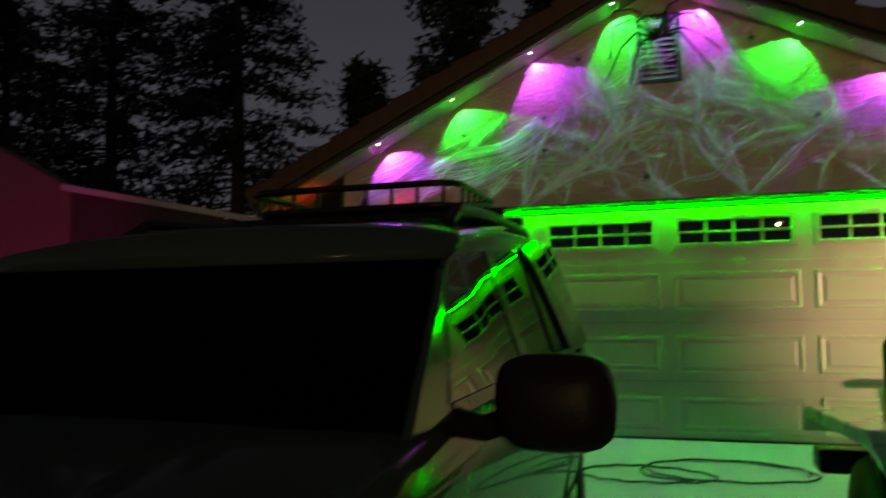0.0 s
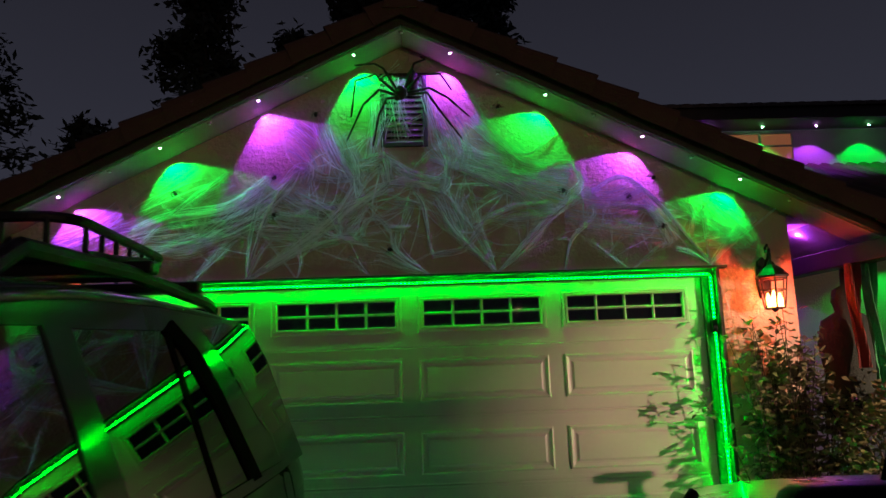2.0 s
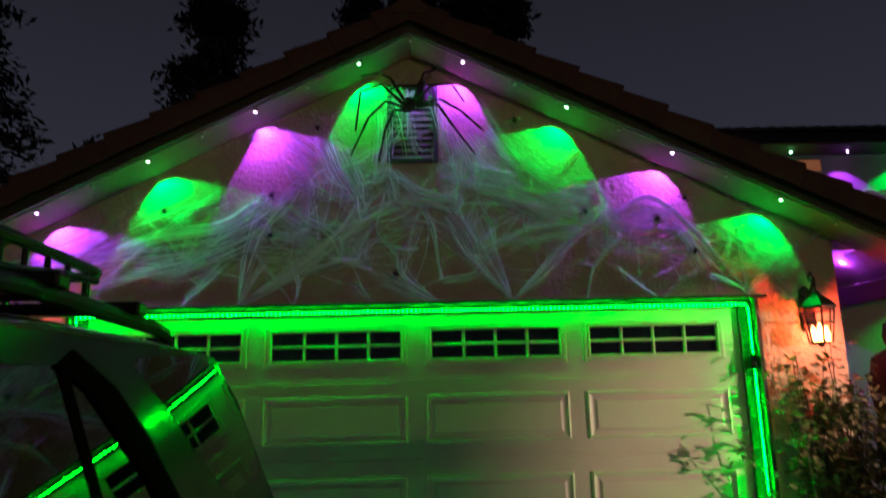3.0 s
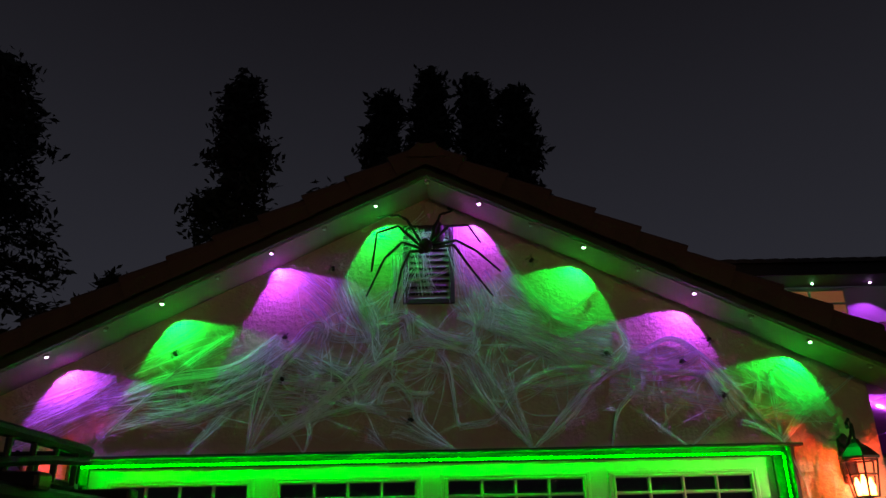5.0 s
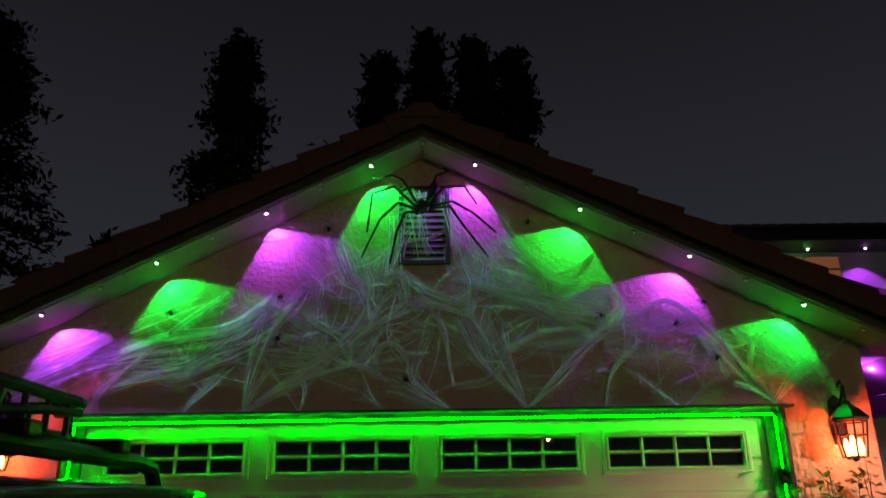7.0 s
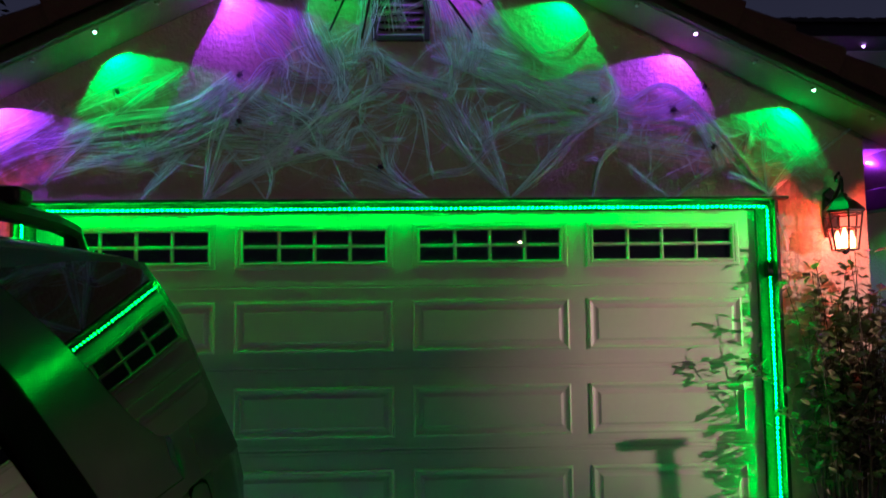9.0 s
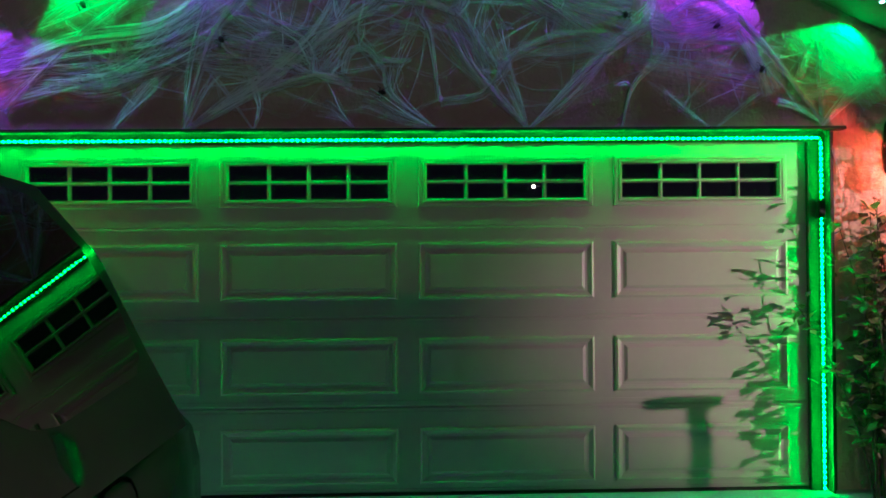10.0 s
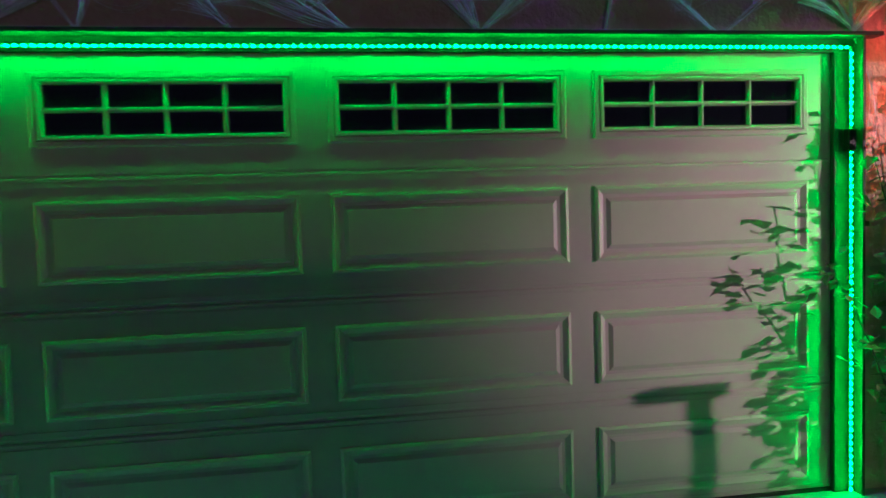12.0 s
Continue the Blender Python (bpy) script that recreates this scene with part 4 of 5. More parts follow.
box(bm, CX - 0.45, CX + 0.45, -7.53, -7.46, 0.55, 0.74, 0.02)
part("grille", bm, BLACK, suv)
for s in (1, -1):
    bm = B()
    ball(bm, (CX + s * 0.67, -7.38, 0.70), 0.13, (1.2, 0.6, 0.7), 14)
    part("headlight", bm, DARKGLASS, suv, "", True)
    bm = B()
    tube(bm, [(CX + s * 0.66, -4.90, 1.59), (CX + s * 0.66, -4.78, 1.655), (CX + s * 0.65, -4.2, 1.69), (CX + s * 0.645, -3.45, 1.69), (CX + s * 0.64, -3.34, 1.68), (CX + s * 0.635, -3.28, 1.63)], 0.022)
    part("roof_rail", bm, BLACK, suv)

# roof basket, tied on the rails
rack = tagged(empty("roof_basket"), "black steel roof basket mounted on the SUV", "roof rack")
RX0, RX1, RY0, RY1, RZ0, RZ1 = CX - 0.51, CX + 0.51, -4.25, -3.47, 1.748, 1.842


def ring_rail(z, inset, r, name):
    bm = B()
    c = 0.10
    pts = []
    for cx, cy, a0 in ((RX1 - inset - c, RY1 - inset - c, 0), (RX0 + inset + c, RY1 - inset - c, 90), (RX0 + inset + c, RY0 + inset + c, 180), (RX1 - inset - c, RY0 + inset + c, 270)):
        for k in range(5):
            a = radians(a0 + 22.5 * k)
            pts.append((cx + c * math.cos(a), cy + c * math.sin(a), z))
    tube(bm, pts + [pts[0]], r)
    part(name, bm, IRON, rack)


ring_rail(RZ1, 0.0, 0.016, "top_rail")
ring_rail(RZ0, 0.02, 0.015, "bottom_rail")
posts = [(x, y) for y in np.arange(RY0 + 0.1, RY1 - 0.05, 0.107) for x in (RX0, RX1)] + [(x, y) for x in np.arange(RX0 + 0.12, RX1 - 0.05, 0.12) for y in (RY0, RY1)]
pm = None
for x, y in posts:
    if pm is None:
        bm = B()
        tube(bm, [(0, 0, RZ0), (0, 0, RZ1)], 0.008, 6)
        o = part("upright", bm, IRON, rack)
        pm = o.data
    else:
        o = new("upright", pm)
        o.parent = rack
    o.location = (x * 1.0, y, 0)
for y in np.arange(RY0 + 0.15, RY1, 0.2):
    bm = B()
    tube(bm, [(RX0 + 0.02, y, RZ0), (RX1 - 0.02, y, RZ0)], 0.011, 6)
    part("floor_bar", bm, IRON, rack)
for y in (-4.1, -3.65):
    bm = B()
    box(bm, CX - 0.69, CX + 0.69, y - 0.03, y + 0.03, 1.700, 1.735, 0.008)
    part("cross_bar", bm, BLACK, rack)
for s in (1, -1):
    bm = B()
    tube(bm, [(CX + s * 0.51, -4.15, 1.755), (CX + s * 0.515, -3.98, 1.77), (CX + s * 0.515, -3.75, 1.80), (CX + s * 0.51, -3.55, 1.815)], 0.012, 6)
    part("side_brace", bm, IRON, rack)

# ---- pale jeep parked nose to the garage ----
jeep = tagged(empty("parked_jeep"), "pale grey boxy off-road car with black mirrors on the driveway", "car")
JX = 1.58


def jpart(name, material, fn, label="", smooth=False, parent=None):
    bm = B()
    fn(bm)
    return part(name, bm, material, parent or jeep, label, smooth)


jpart("tub", WHITE_JEEP, lambda b: box(b, JX - 0.80, JX + 0.80, -6.95, -4.86, 0.42, 1.10, 0.04))
jpart("hood", WHITE_JEEP, lambda b: loft(b, [[(JX + x * w, y, z0 + dz) for x, dz in ((-1, -0.26), (-1, -0.06), (-0.93, 0.0), (-0.5, 0.025), (0, 0.03), (0.5, 0.025), (0.93, 0.0), (1, -0.06), (1, -0.26))] for y, w, z0 in ((-4.90, 0.75, 1.02), (-4.4, 0.735, 1.0), (-3.9, 0.70, 0.975), (-3.40, 0.65, 0.94), (-3.33, 0.62, 0.90))]), "pale grey bonnet")
jpart("grille", WHITE_JEEP, lambda b: box(b, JX - 0.58, JX + 0.58, -3.38, -3.30, 0.50, 0.90, 0.03))
for k in range(7):
    jpart("grille_slot", BLACK, lambda b: box(b, JX - 0.25 + k * 0.083 - 0.022, JX - 0.25 + k * 0.083 + 0.022, -3.306, -3.294, 0.58, 0.83, 0.008))
jpart("engine_bay", BLACK, lambda b: box(b, JX - 0.55, JX + 0.55, -4.85, -3.40, 0.40, 0.80))
for s in (-1, 1):
    jpart("fender", WHITE_JEEP, lambda b: prism(b, [(-2.93, 0.60), (-2.96, 0.70), (-3.06, 0.755), (-4.25, 0.83), (-4.50, 0.76), (-4.75, 0.56), (-4.81, 0.56), (-4.60, 0.72), (-4.30, 0.785), (-3.10, 0.71), (-3.02, 0.66)], "x", JX + s * 0.58, JX + s * 0.92, 0.010), "flat grey front wing")
    jpart("marker_lamp", LENS_OFF, lambda b: box(b, JX + s * 0.80 - 0.05, JX + s * 0.80 + 0.05, -2.945, -2.915, 0.63, 0.68, 0.006))
    jpart("headlight", DARKGLASS, lambda b: ball(b, (JX + s * 0.42, -3.30, 0.72), 0.09, (1, 0.3, 1), 16), "", True)
    jpart("hood_latch", BLACK, lambda b: (tube(b, [(JX + s * 0.715, -3.92, 0.86), (JX + s * 0.735, -3.90, 0.92), (JX + s * 0.725, -3.87, 0.97), (JX + s * 0.69, -3.85, 1.0)], [0.018, 0.024, 0.018, 0.02], 8), box(b, JX + s * 0.72 - 0.02, JX + s * 0.72 + 0.02, -3.95, -3.88, 0.84, 0.88, 0.006)), "black rubber bonnet catch")
    jpart("front_pillar", MATTE, lambda b: prism(b, [(-4.90, 1.08), (-5.13, 1.49), (-5.20, 1.49), (-4.99, 1.08)], "x", JX + s * 0.70, JX + s * 0.77, 0.006))
    jpart("door_frame", BLACK, lambda b: prism(b, [(-5.02, 1.10), (-5.20, 1.48), (-5.92, 1.48), (-5.92, 1.10), (-5.86, 1.13), (-5.86, 1.44), (-5.25, 1.44), (-5.10, 1.13), (-5.86, 1.13), (-5.92, 1.10)], "x", JX + s * 0.765, JX + s * 0.795))
    jpart("door_window", CARGLASS, lambda b: prism(b, [(-5.10, 1.12), (-5.25, 1.45), (-5.87, 1.45), (-5.87, 1.12)], "x", JX + s * 0.776, JX + s * 0.781))
    jpart("rear_window", DARKGLASS, lambda b: prism(b, [(-6.0, 1.10), (-6.0, 1.49), (-6.90, 1.49), (-6.90, 1.10)], "x", JX + s * 0.74, JX + s * 0.765))
    jpart("door_panel", WHITE_JEEP, lambda b: box(b, min(JX + s * 0.80, JX + s * 0.82), max(JX + s * 0.80, JX + s * 0.82), -5.92, -5.0, 0.50, 1.095, 0.008))
    mir = empty("door_mirror")
    mir.parent = jeep
    jpart("housing", BLACK, lambda b: box(b, JX + s * 1.00 - 0.085, JX + s * 1.00 + 0.085, -5.31, -5.22, 1.02, 1.225, 0.03, 4), "square black mirror housing", True, mir)
    jpart("arm", BLACK, lambda b: tube(b, [(JX + s * 0.80, -5.14, 1.02), (JX + s * 0.90, -5.20, 1.00), (JX + s * 0.97, -5.25, 1.02)], 0.022), "", False, mir)
    for y in (-3.88, -6.25):
        wh = empty("wheel")
        wh.parent = jeep
        gz = ground_z(y) + 0.39
        prof = [(0.22, -0.11), (0.37, -0.12), (0.39, -0.09), (0.39, 0.09), (0.37, 0.12), (0.22, 0.11)]
        jpart("tyre", RUBBER, lambda b: loft(b, [[(JX + s * (0.72 + w), y + r * math.cos(a), gz + r * math.sin(a)) for r, w in prof] for a in np.linspace(0, math.tau, 28)], caps=False), "", True, wh)
        jpart("rim", BLACK, lambda b: tube(b, [(JX + s * 0.66, y, gz), (JX + s * 0.81, y, gz)], 0.225, 20), "", False, wh)
jpart("windscreen_frame", MATTE, lambda b: loft(b, [[(JX - 0.72, -5.10, 1.44), (JX + 0.72, -5.10, 1.44), (JX + 0.72, -5.16, 1.44), (JX - 0.72, -5.16, 1.44)], [(JX - 0.72, -5.14, 1.50), (JX + 0.72, -5.14, 1.50), (JX + 0.72, -5.20, 1.50), (JX - 0.72, -5.20, 1.50)]]))
jpart("windscreen", CARGLASS, lambda b: loft(b, [[(JX - 0.70, -4.92, 1.08), (JX + 0.70, -4.92, 1.08), (JX + 0.70, -4.93, 1.08), (JX - 0.70, -4.93, 1.08)], [(JX - 0.70, -5.11, 1.45), (JX + 0.70, -5.11, 1.45), (JX + 0.70, -5.12, 1.45), (JX - 0.70, -5.12, 1.45)]]))
jpart("hard_top", BLACK, lambda b: box(b, JX - 0.79, JX + 0.79, -6.95, -5.16, 1.485, 1.55, 0.03))
jpart("front_bumper", BLACK, lambda b: box(b, JX - 0.88, JX + 0.88, -3.12, -2.94, 0.42, 0.54, 0.02))
jpart("seat_row", SEAT, lambda b: (box(b, JX - 0.6, JX - 0.15, -5.95, -5.75, 0.9, 1.40, 0.06), box(b, JX + 0.15, JX + 0.6, -5.95, -5.75, 0.9, 1.40, 0.06)))

# ---- shrub beside the door ----
shrub = tagged(empty("rose_shrub", Matrix.Translation((2.98, -0.19, -0.01))), "leafy green shrub growing by the garage corner", "shrub")
sr = random.Random(5)
stems = B()
leaves = B()
for i in range(46):
    x0, y0 = max(-0.30, sr.gauss(0.10, 0.24)), sr.gauss(0.0, 0.05)
    top = 1.2 + 0.75 * math.exp(-((x0 - 0.0) / 0.35) ** 2) * sr.uniform(0.5, 1.05) + sr.uniform(-0.3, 0.05)
    lean = sr.gauss(0.03, 0.16)
    pts = []
    for k in range(7):
        t = k / 6
        pts.append((x0 * 0.6 + x0 * 0.5 * t + lean * t * t, y0 + 0.05 * math.sin(3 * t + i) * t, top * t))
    tube(stems, pts, [0.009 * (1 - 0.75 * k / 6) for k in range(7)], 5)
    for _ in range(52):
        t = sr.uniform(0.25, 1.0)
        k = min(5, int(t * 6))
        p = Vector(pts[k]).lerp(Vector(pts[k + 1]), t * 6 - k) + Vector((sr.gauss(0, 0.06), sr.gauss(0, 0.045), sr.gauss(0, 0.04)))
        p.y = min(p.y, 0.13)
        ln, w = sr.uniform(0.045, 0.105), sr.uniform(0.018, 0.036)
        r = Euler((sr.uniform(-0.9, 0.9), sr.uniform(-0.7, 0.7), sr.uniform(0, 6.28))).to_matrix()
        v = [leaves.verts.new(p + r @ Vector(q)) for q in ((0, 0, 0), (w, ln * 0.4, 0.006), (0, ln, -0.004), (-w, ln * 0.4, 0.006))]
        leaves.faces.new(v)
part("stemwork", stems, BARK, shrub)["kind"] = "stuff"
part("foliage", leaves, LEAF, shrub)["kind"] = "stuff"
bush = tagged(empty("low_bush", Matrix.Translation((3.75, -0.55, -0.02))), "dense dark leafy bush beside the entry path", "shrub")
leaves, stems = B(), B()
for i in range(14):
    a = sr.uniform(0, 6.28)
    tube(stems, [(0, 0, 0), (0.15 * math.cos(a), 0.15 * math.sin(a), 0.45), (0.35 * math.cos(a), 0.3 * math.sin(a), 0.95)], [0.012, 0.009, 0.004], 5)
for i in range(1900):
    d = Vector((sr.gauss(0, 1), sr.gauss(0, 1), sr.gauss(0, 1))).normalized() * sr.uniform(0.55, 1.0)
    q = noise.noise(d * 2.2)
    p = Vector((0.55 * d.x, 0.42 * d.y, 0.72 + 0.62 * d.z)) * (1 + 0.25 * q)
    if p.z < 0.03:
        continue
    ln, w = sr.uniform(0.05, 0.09), sr.uniform(0.018, 0.032)
    r = Euler((sr.uniform(-1, 1), sr.uniform(-0.8, 0.8), sr.uniform(0, 6.28))).to_matrix()
    leaves.faces.new([leaves.verts.new(p + r @ Vector(c)) for c in ((0, 0, 0), (w, ln * 0.4, 0.006), (0, ln, -0.004), (-w, ln * 0.4, 0.006))])
part("stemwork", stems, BARK, bush)["kind"] = "stuff"
part("foliage", leaves, LEAF, bush)["kind"] = "stuff"

# ---- trees behind the roof ----


def conifer(x, y, top, base_r, seed, skew=1.0, label="tall dark conifer standing behind the house at night"):
    r = random.Random(seed)
    e = tagged(empty("conifer_tree", Matrix.Translation((x, y, -0.9))), label, "tree", "trees behind the house")
    h = top + 0.9
    bm = B()
    tube(bm, [(0, 0, 0), (0.05, 0, h * 0.4), (0.0, 0.03, h * 0.75), (0.02, 0, h)], [0.32, 0.24, 0.12, 0.02], 8)
    part("trunk", bm, BARK, e)
    verts, faces = [], []
    limbs = B()
    n = int(h * 10)
    for i in range(n):
        t = 0.16 + 0.84 * (i / n)
        z = h * t
        reach = base_r * (1 - t) ** skew * r.uniform(0.55, 1.15) + 0.25
        a = r.uniform(0, 6.28)
        tip = Vector((reach * math.cos(a), reach * math.sin(a), z - 0.15 * reach + r.uniform(-0.2, 0.3)))
        tube(limbs, [(0, 0, z), tip * 0.5 + Vector((0, 0, z * 0.5 + 0.08)), tip], [0.035, 0.025, 0.008], 4)
        for _ in range(95):
            f = r.uniform(0.15, 1.05)
            c = Vector((0, 0, z)).lerp(tip, f) + Vector((r.gauss(0, 0.17), r.gauss(0, 0.17), r.gauss(0, 0.15)))
            s = r.uniform(0.08, 0.20)
            m = Euler((r.uniform(-1.2, 1.2), r.uniform(-1.2, 1.2), r.uniform(0, 6.28))).to_matrix()
            b0 = len(verts)
            for q in ((-s * 0.4, 0, 0), (0, -s, 0.05), (s * 0.4, 0, 0), (0.0, s, -0.05)):
                verts.append(c + m @ Vector(q))
            faces.append((b0, b0 + 1, b0 + 2, b0 + 3))
    part("branchwork", limbs, BARK, e)["kind"] = "stuff"
    me = bpy.data.meshes.new("crown")
    me.from_pydata([tuple(v) for v in verts], [], faces)
    me.materials.append(NEEDLE)
    o = new("crown", me)
    o.parent = e
    o["kind"] = "stuff"


for k, (x, top, r, sk) in enumerate([(-5.8, 15.2, 2.5, 0.7), (-1.5, 14.8, 1.9, 0.85), (-0.1, 15.8, 2.3, 0.85), (1.3, 15.0, 2.1, 0.85), (2.5, 15.0, 1.9, 0.8), (-3.3, 11.6, 0.8, 0.6), (-13.4, 16.2, 5.2, 0.7), (-18.8, 17.0, 5.0, 0.5), (-24.0, 16.0, 5.0, 0.5), (-8.8, 8.6, 1.6, 0.5)]):
    conifer(x, 14.0 + 0.4 * (k % 3), top, r, 20 + k, sk)

# ---- two-storey part of the house, behind on the entry side ----
HYY = 6.0
bm = B()
prism(bm, [(3.6, 2.0), (14, 2.0), (14, 5.46), (3.6, 5.46)], "y", HYY, HYY + 0.2)
tagged(part("wall_upper_storey", bm, STUCCO_PALE), "pale stucco wall of the upper storey", "wall", kind="structure")
up_roof = tagged(empty("upper_roof"), "dark tiled roof of the upper storey", "roof", kind="structure")
bm = B()
prism(bm, [(HYY - 0.75, 5.42), (HYY - 0.75, 5.62), (HYY + 3.2, 7.0), (HYY + 3.2, 6.8), (HYY, 5.47)], "x", 3.0, 14)
part("roof_slab", bm, FASCIA, up_roof)
for i in range(46):
    bm = B() if i == 0 else None
    if i == 0:
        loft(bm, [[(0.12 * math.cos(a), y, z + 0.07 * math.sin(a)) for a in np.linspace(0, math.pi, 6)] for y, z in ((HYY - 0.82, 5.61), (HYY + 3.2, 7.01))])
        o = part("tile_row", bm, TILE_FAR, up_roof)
        tm = o.data
    else:
        o = new("tile_row", tm)
        o.parent = up_roof
    o.location.x = 3.15 + 0.24 * i
win = tagged(empty("window_upper"), "upper window with drawn curtains, given a faint orange glow", "window", kind="structure")
bm = B()
box(bm, 5.55, 6.68, HYY - 0.03, HYY - 0.005, 4.95, 5.38)
part("pane", bm, CURTAIN_GLOW, win)
bm = B()
for a in ((5.50, 5.56, 4.90, 5.43), (6.67, 6.73, 4.90, 5.43), (6.09, 6.13, 4.95, 5.38)):
    box(bm, a[0], a[1], HYY - 0.06, HYY - 0.03, a[2], a[3])
box(bm, 5.56, 6.67, HYY - 0.06, HYY - 0.03, 5.38, 5.43)
box(bm, 5.56, 6.67, HYY - 0.055, HYY - 0.03, 5.15, 5.18)
part("window_frame", bm, STUCCO_PALE, win)
for k, (x, c) in enumerate(((5.15, "p"), (6.05, "g"), (6.98, "p"), (7.9, "g"), (8.8, "p"))):
    e = tagged(empty("eave_light", Matrix.Translation((x, HYY - 0.32, 5.43))), "small round eave light shining " + ("green" if c == "g" else "purple"), "eave light", "eave lights")
    bm = B()
    ball(bm, (0, 0, -0.011), 0.02, (1, 1, 0.6), 10)
    part("lens", bm, LENS_G if c == "g" else LENS_P, e)
    lamp("wall_wash_spot", "SPOT", (x, HYY - 0.32, 5.40), 24, GREEN if c == "g" else PURPLE, (x, HYY - 0.18, 4.4), 0.01, 100, 0.3)
low_roof = tagged(empty("entry_roof"), "low tiled roof over the entry", "roof", kind="structure")
bm = B()
prism(bm, [(HYY - 0.01, 4.74), (HYY - 0.01, 4.60), (2.2, 2.85), (2.2, 3.0)], "x", 3.85, 14)
part("roof_slab", bm, FASCIA, low_roof)
tm = None
for i in range(44):
    if tm is None:
        bm = B()
        loft(bm, [[(0.11 * math.cos(a), y, z + 0.09 * math.sin(a)) for a in np.linspace(0, math.pi, 6)] for y, z in ((HYY - 0.03, 4.76), (2.15, 2.99))])
        o = part("tile_row", bm, TILE, low_roof)
        tm = o.data
    else:
        o = new("tile_row", tm)
        o.parent = low_roof
    o.location.x = 3.98 + 0.23 * i
# entry porch
bm = B()
box(bm, 3.30, 9.0, 2.4, 2.6, -0.2, 2.9)
tagged(part("wall_entry", bm, STUCCO_PALE), "pale stucco wall beside the front entry", "wall", kind="structure")
bm = B()
box(bm, 3.32, 9.0, 0.1, 2.4, 2.62, 2.70)
tagged(part("porch_ceiling", bm, STUCCO_PALE), "pale porch ceiling", "ceiling", kind="structure")
bm = B()
prism(bm, [(3.46, 0.9), (3.62, 0.9), (4.05, -1.3), (3.85, -1.3)], "z", 2.20, 2.36, 0.01)
tagged(part("porch_beam", bm, BLACK), "dark timber porch beam", "beam", kind="structure")
e = tagged(empty("eave_light", Matrix.Translation((3.62, 0.45, 2.61))), "small round eave light shining purple", "eave light", "eave lights")
bm = B()
ball(bm, (0, 0, -0.011), 0.02, (1, 1, 0.6), 10)
part("lens", bm, LENS_P, e)
lamp("eave_bulb", "POINT", (3.62, 0.45, 2.575), 20, PURPLE, None, 0.01)
# two spots without fixtures, added to wash the entry wall purple and green
lamp("wall_wash_spot", "SPOT", (3.75, 1.9, 2.58), 14, PURPLE, (3.9, 2.3, 1.4), 0.01, 130, 0.4)
lamp("wall_wash_spot", "SPOT", (5.6, 1.9, 2.58), 12, GREEN, (5.6, 2.3, 1.4), 0.01, 120, 0.4)
# draped figure hung from the beam
bm = B()
rings = []
hr = random.Random(9)
for z, w in ((2.21, 0.02), (2.06, 0.03), (2.02, 0.10), (1.92, 0.12), (1.83, 0.09), (1.76, 0.20), (1.55, 0.24), (1.30, 0.22), (1.05, 0.26), (0.85, 0.20)):
    rings.append([(3.76 + w * math.cos(a) * (1 + 0.2 * math.sin(5 * a + z * 4)), 0.05 + 0.6 * w * math.sin(a), z) for a in np.linspace(0, math.tau, 18, endpoint=False)])
loft(bm, rings)
tagged(part("hanging_figure", bm, mat("dark_cloth", (0.016, 0.022, 0.016), 0.9, 0.4, 9, 0.5, 60), None, "", True), "dark ragged draped figure hanging from the porch beam", "decoration")
for x, z0, z1, c, nm in ((3.66, 1.35, 2.205, (0.14, 0.02, 0.015), "ragged red cloth hanging under the porch"), (3.80, 0.85, 2.205, (0.05, 0.25, 0.09), "ragged green cloth hanging under the porch")):
    bm = B()
    loft(bm, [[(x + 0.05 * k + 0.01 * math.sin(9 * z + k), -0.27 + 0.03 * math.sin(4 * k + 6 * z), z) for k in np.linspace(-1, 1, 9)] + [(x + 0.05 * k, -0.25 + 0.03 * math.sin(4 * k + 6 * z), z) for k in np.linspace(1, -1, 9)] for z in np.linspace(z0, z1, 8)])
    tagged(part("hanging_cloth", bm, mat("cloth", c, 0.9, 0.3, 15, 0.4, 80)), nm, "cloth")

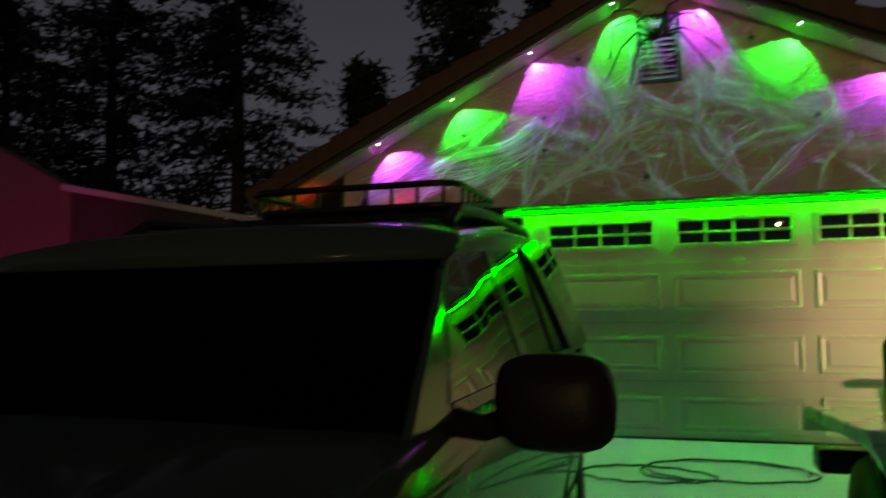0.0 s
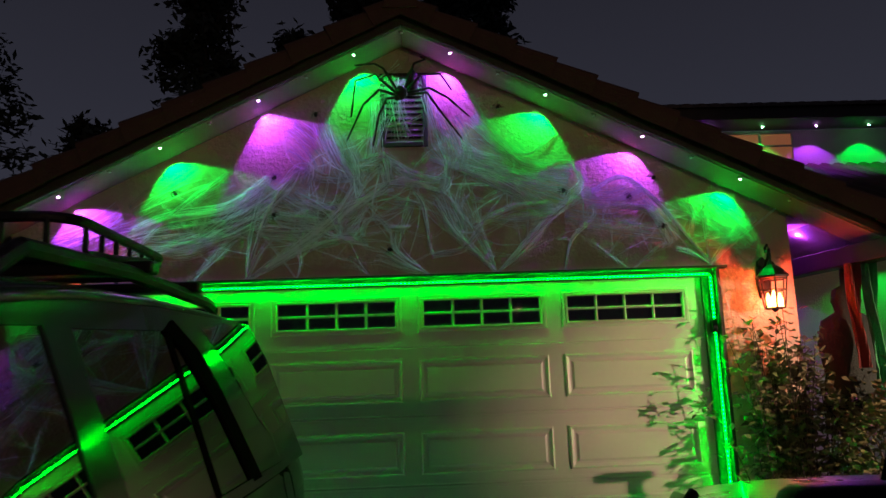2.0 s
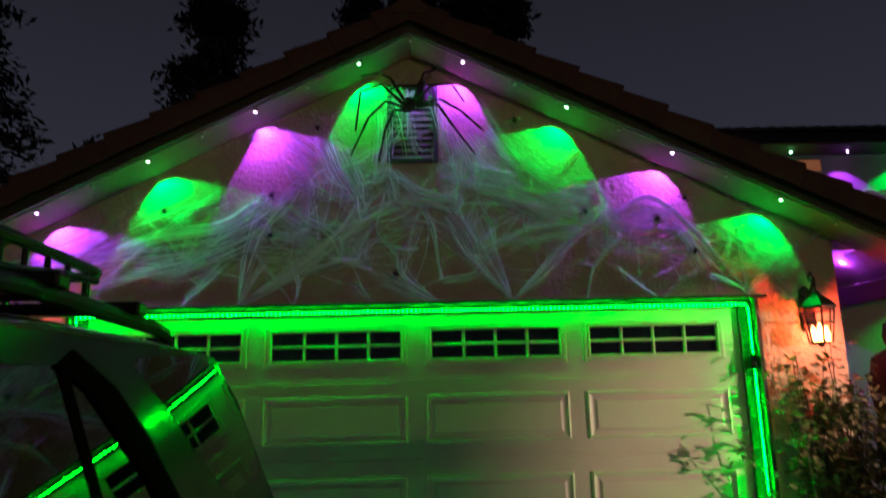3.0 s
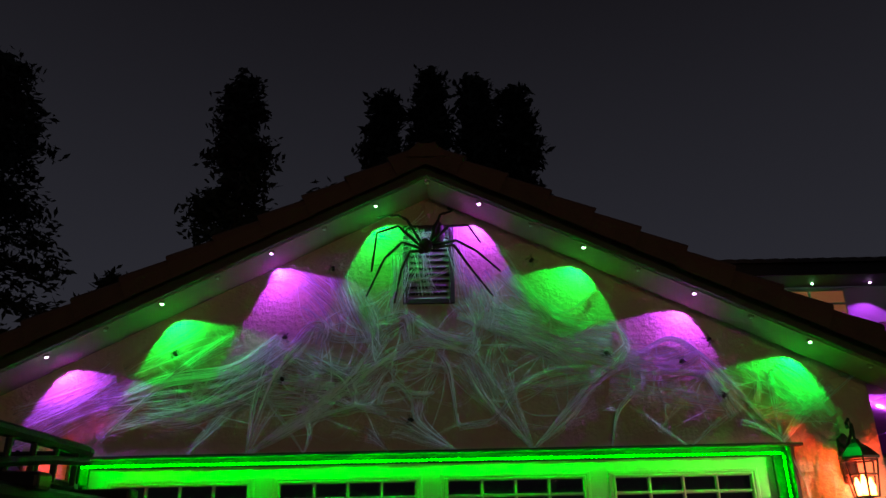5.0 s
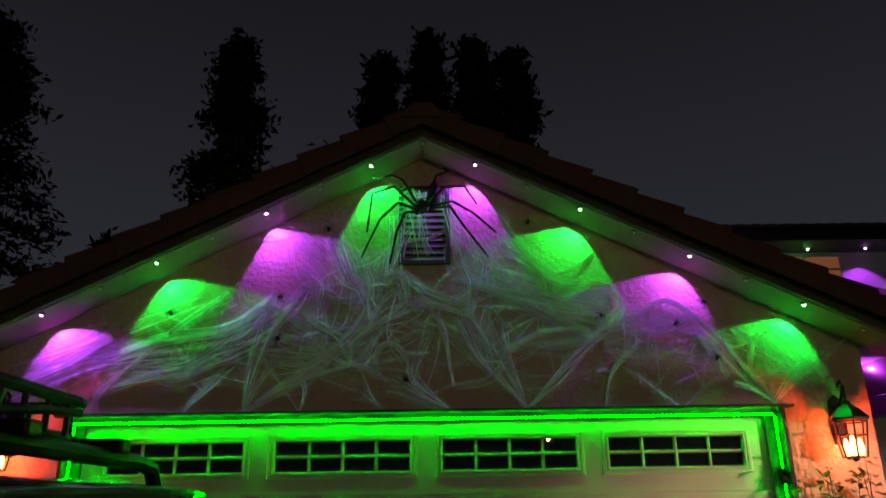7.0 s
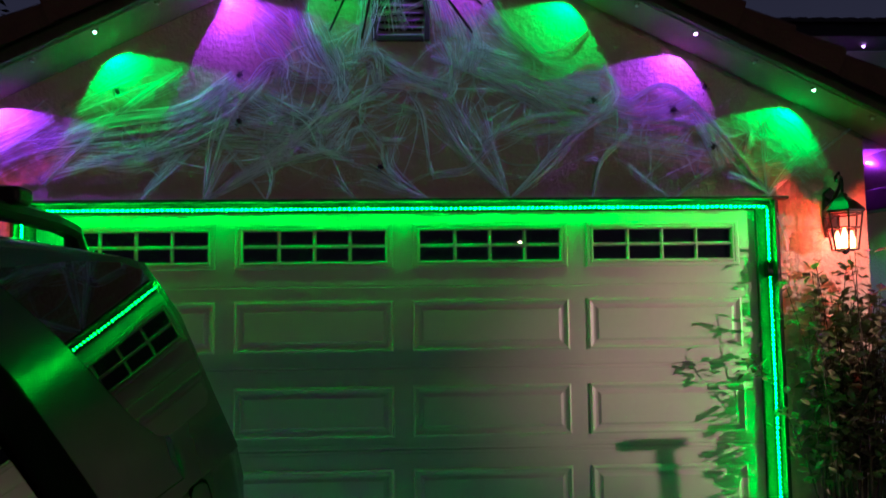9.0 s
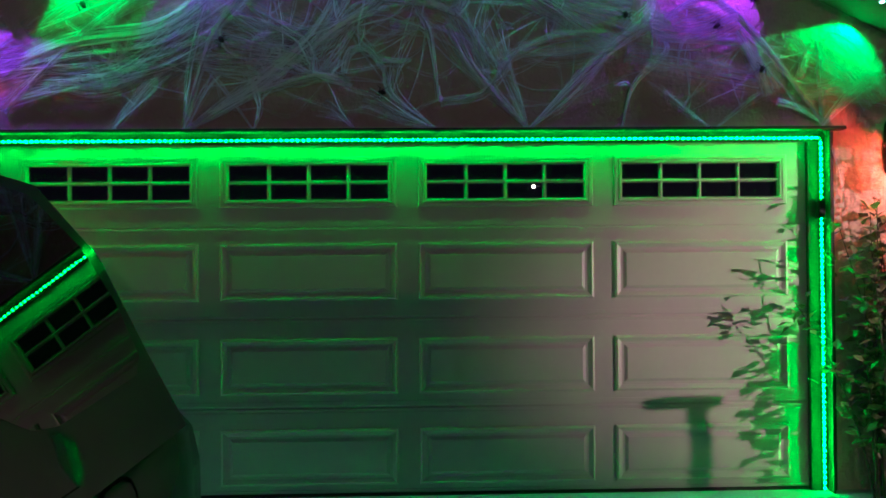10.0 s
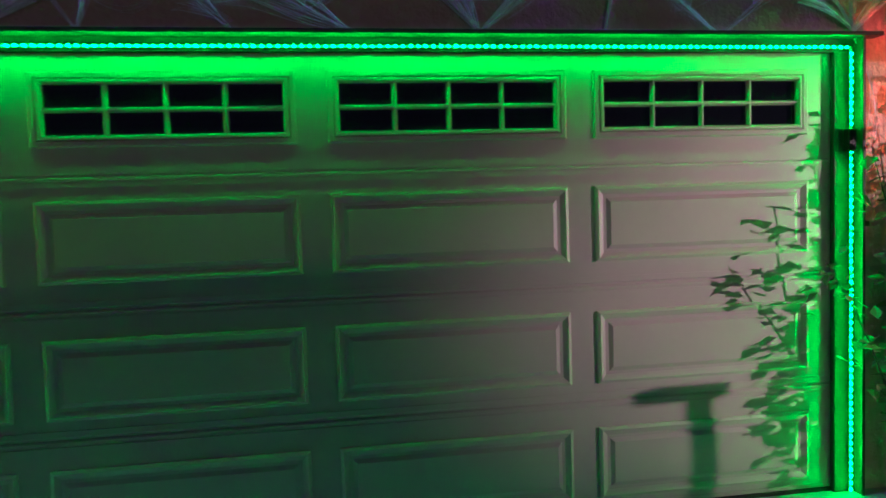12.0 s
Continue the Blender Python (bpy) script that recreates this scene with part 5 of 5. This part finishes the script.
# ---- small things on the drive ----
cr = random.Random(2)
for cx, cy, rx, ry, n0, turns in ((0.35, -1.15, 0.62, 0.34, 0.0, 1.7), (-0.25, -1.35, 0.5, 0.25, 2.0, 1.2)):
    bm = B()
    pts = [(cx + rx * (1 + 0.12 * math.sin(a * 1.3)) * math.cos(a), cy + ry * (1 + 0.15 * math.cos(a * 0.7)) * math.sin(a), ground_z(cy + ry * math.sin(a)) + 0.012 + 0.004 * (k % 3)) for k, a in enumerate(np.linspace(n0, n0 + turns * math.tau, 46))]
    tube(bm, pts, 0.009, 6)
    tagged(part("extension_cord", bm, CABLE, None, "", True), "black power cord looped loosely on the concrete", "cable", "power cords")
# unseen post, added so the garden flood throws its T-shaped shadow on the door
post = tagged(empty("shadow_post"), "unseen flat-capped post that throws a T-shaped shadow on the door", "path lamp")
bm = B()
tube(bm, [(4.03, -1.4, -0.15), (4.03, -1.4, 0.985)], 0.022, 10)
part("post", bm, IRON, post)
bm = B()
box(bm, -0.156, 0.058, -0.025, 0.025, 0.978, 1.014, 0.006)
o = part("cap", bm, IRON, post)
o.matrix_basis = pose(4.03, -1.4, 0)

# ---- neighbour's low wing, washed with magenta light ----
bm = B()
prism(bm, [(-14, -0.4), (-8.8, -0.4), (-8.8, 3.15), (-10.3, 3.9), (-14, 5.6)], "y", 2.0, 2.3)
tagged(part("wall_neighbour", bm, SOFFIT), "tan wall of the neighbouring house washed in magenta", "wall", kind="structure")
bm = B()
prism(bm, [(-8.9, 3.22), (-5.3, 2.50), (-5.3, 2.42), (-8.9, 3.12)], "y", 1.9, 2.0)
tagged(part("gutter_rail", bm, STUCCO_PALE), "pale sloping rail beside the neighbouring house", "rail", kind="structure")
bm = B()
prism(bm, [(-8.8, 3.1), (-5.3, 2.4), (-5.3, -0.4), (-8.8, -0.4)], "y", 2.02, 2.2)
tagged(part("fence_side", bm, FASCIA), "dark board fence beside the house", "fence", kind="structure")
# unseen lamp added to tint the neighbouring wall magenta
lamp("magenta_wash", "SPOT", (-9.4, -2.0, 0.4), 60, (1.0, 0.03, 0.45), (-10.0, 2.0, 2.6), 0.05, 70, 0.6)
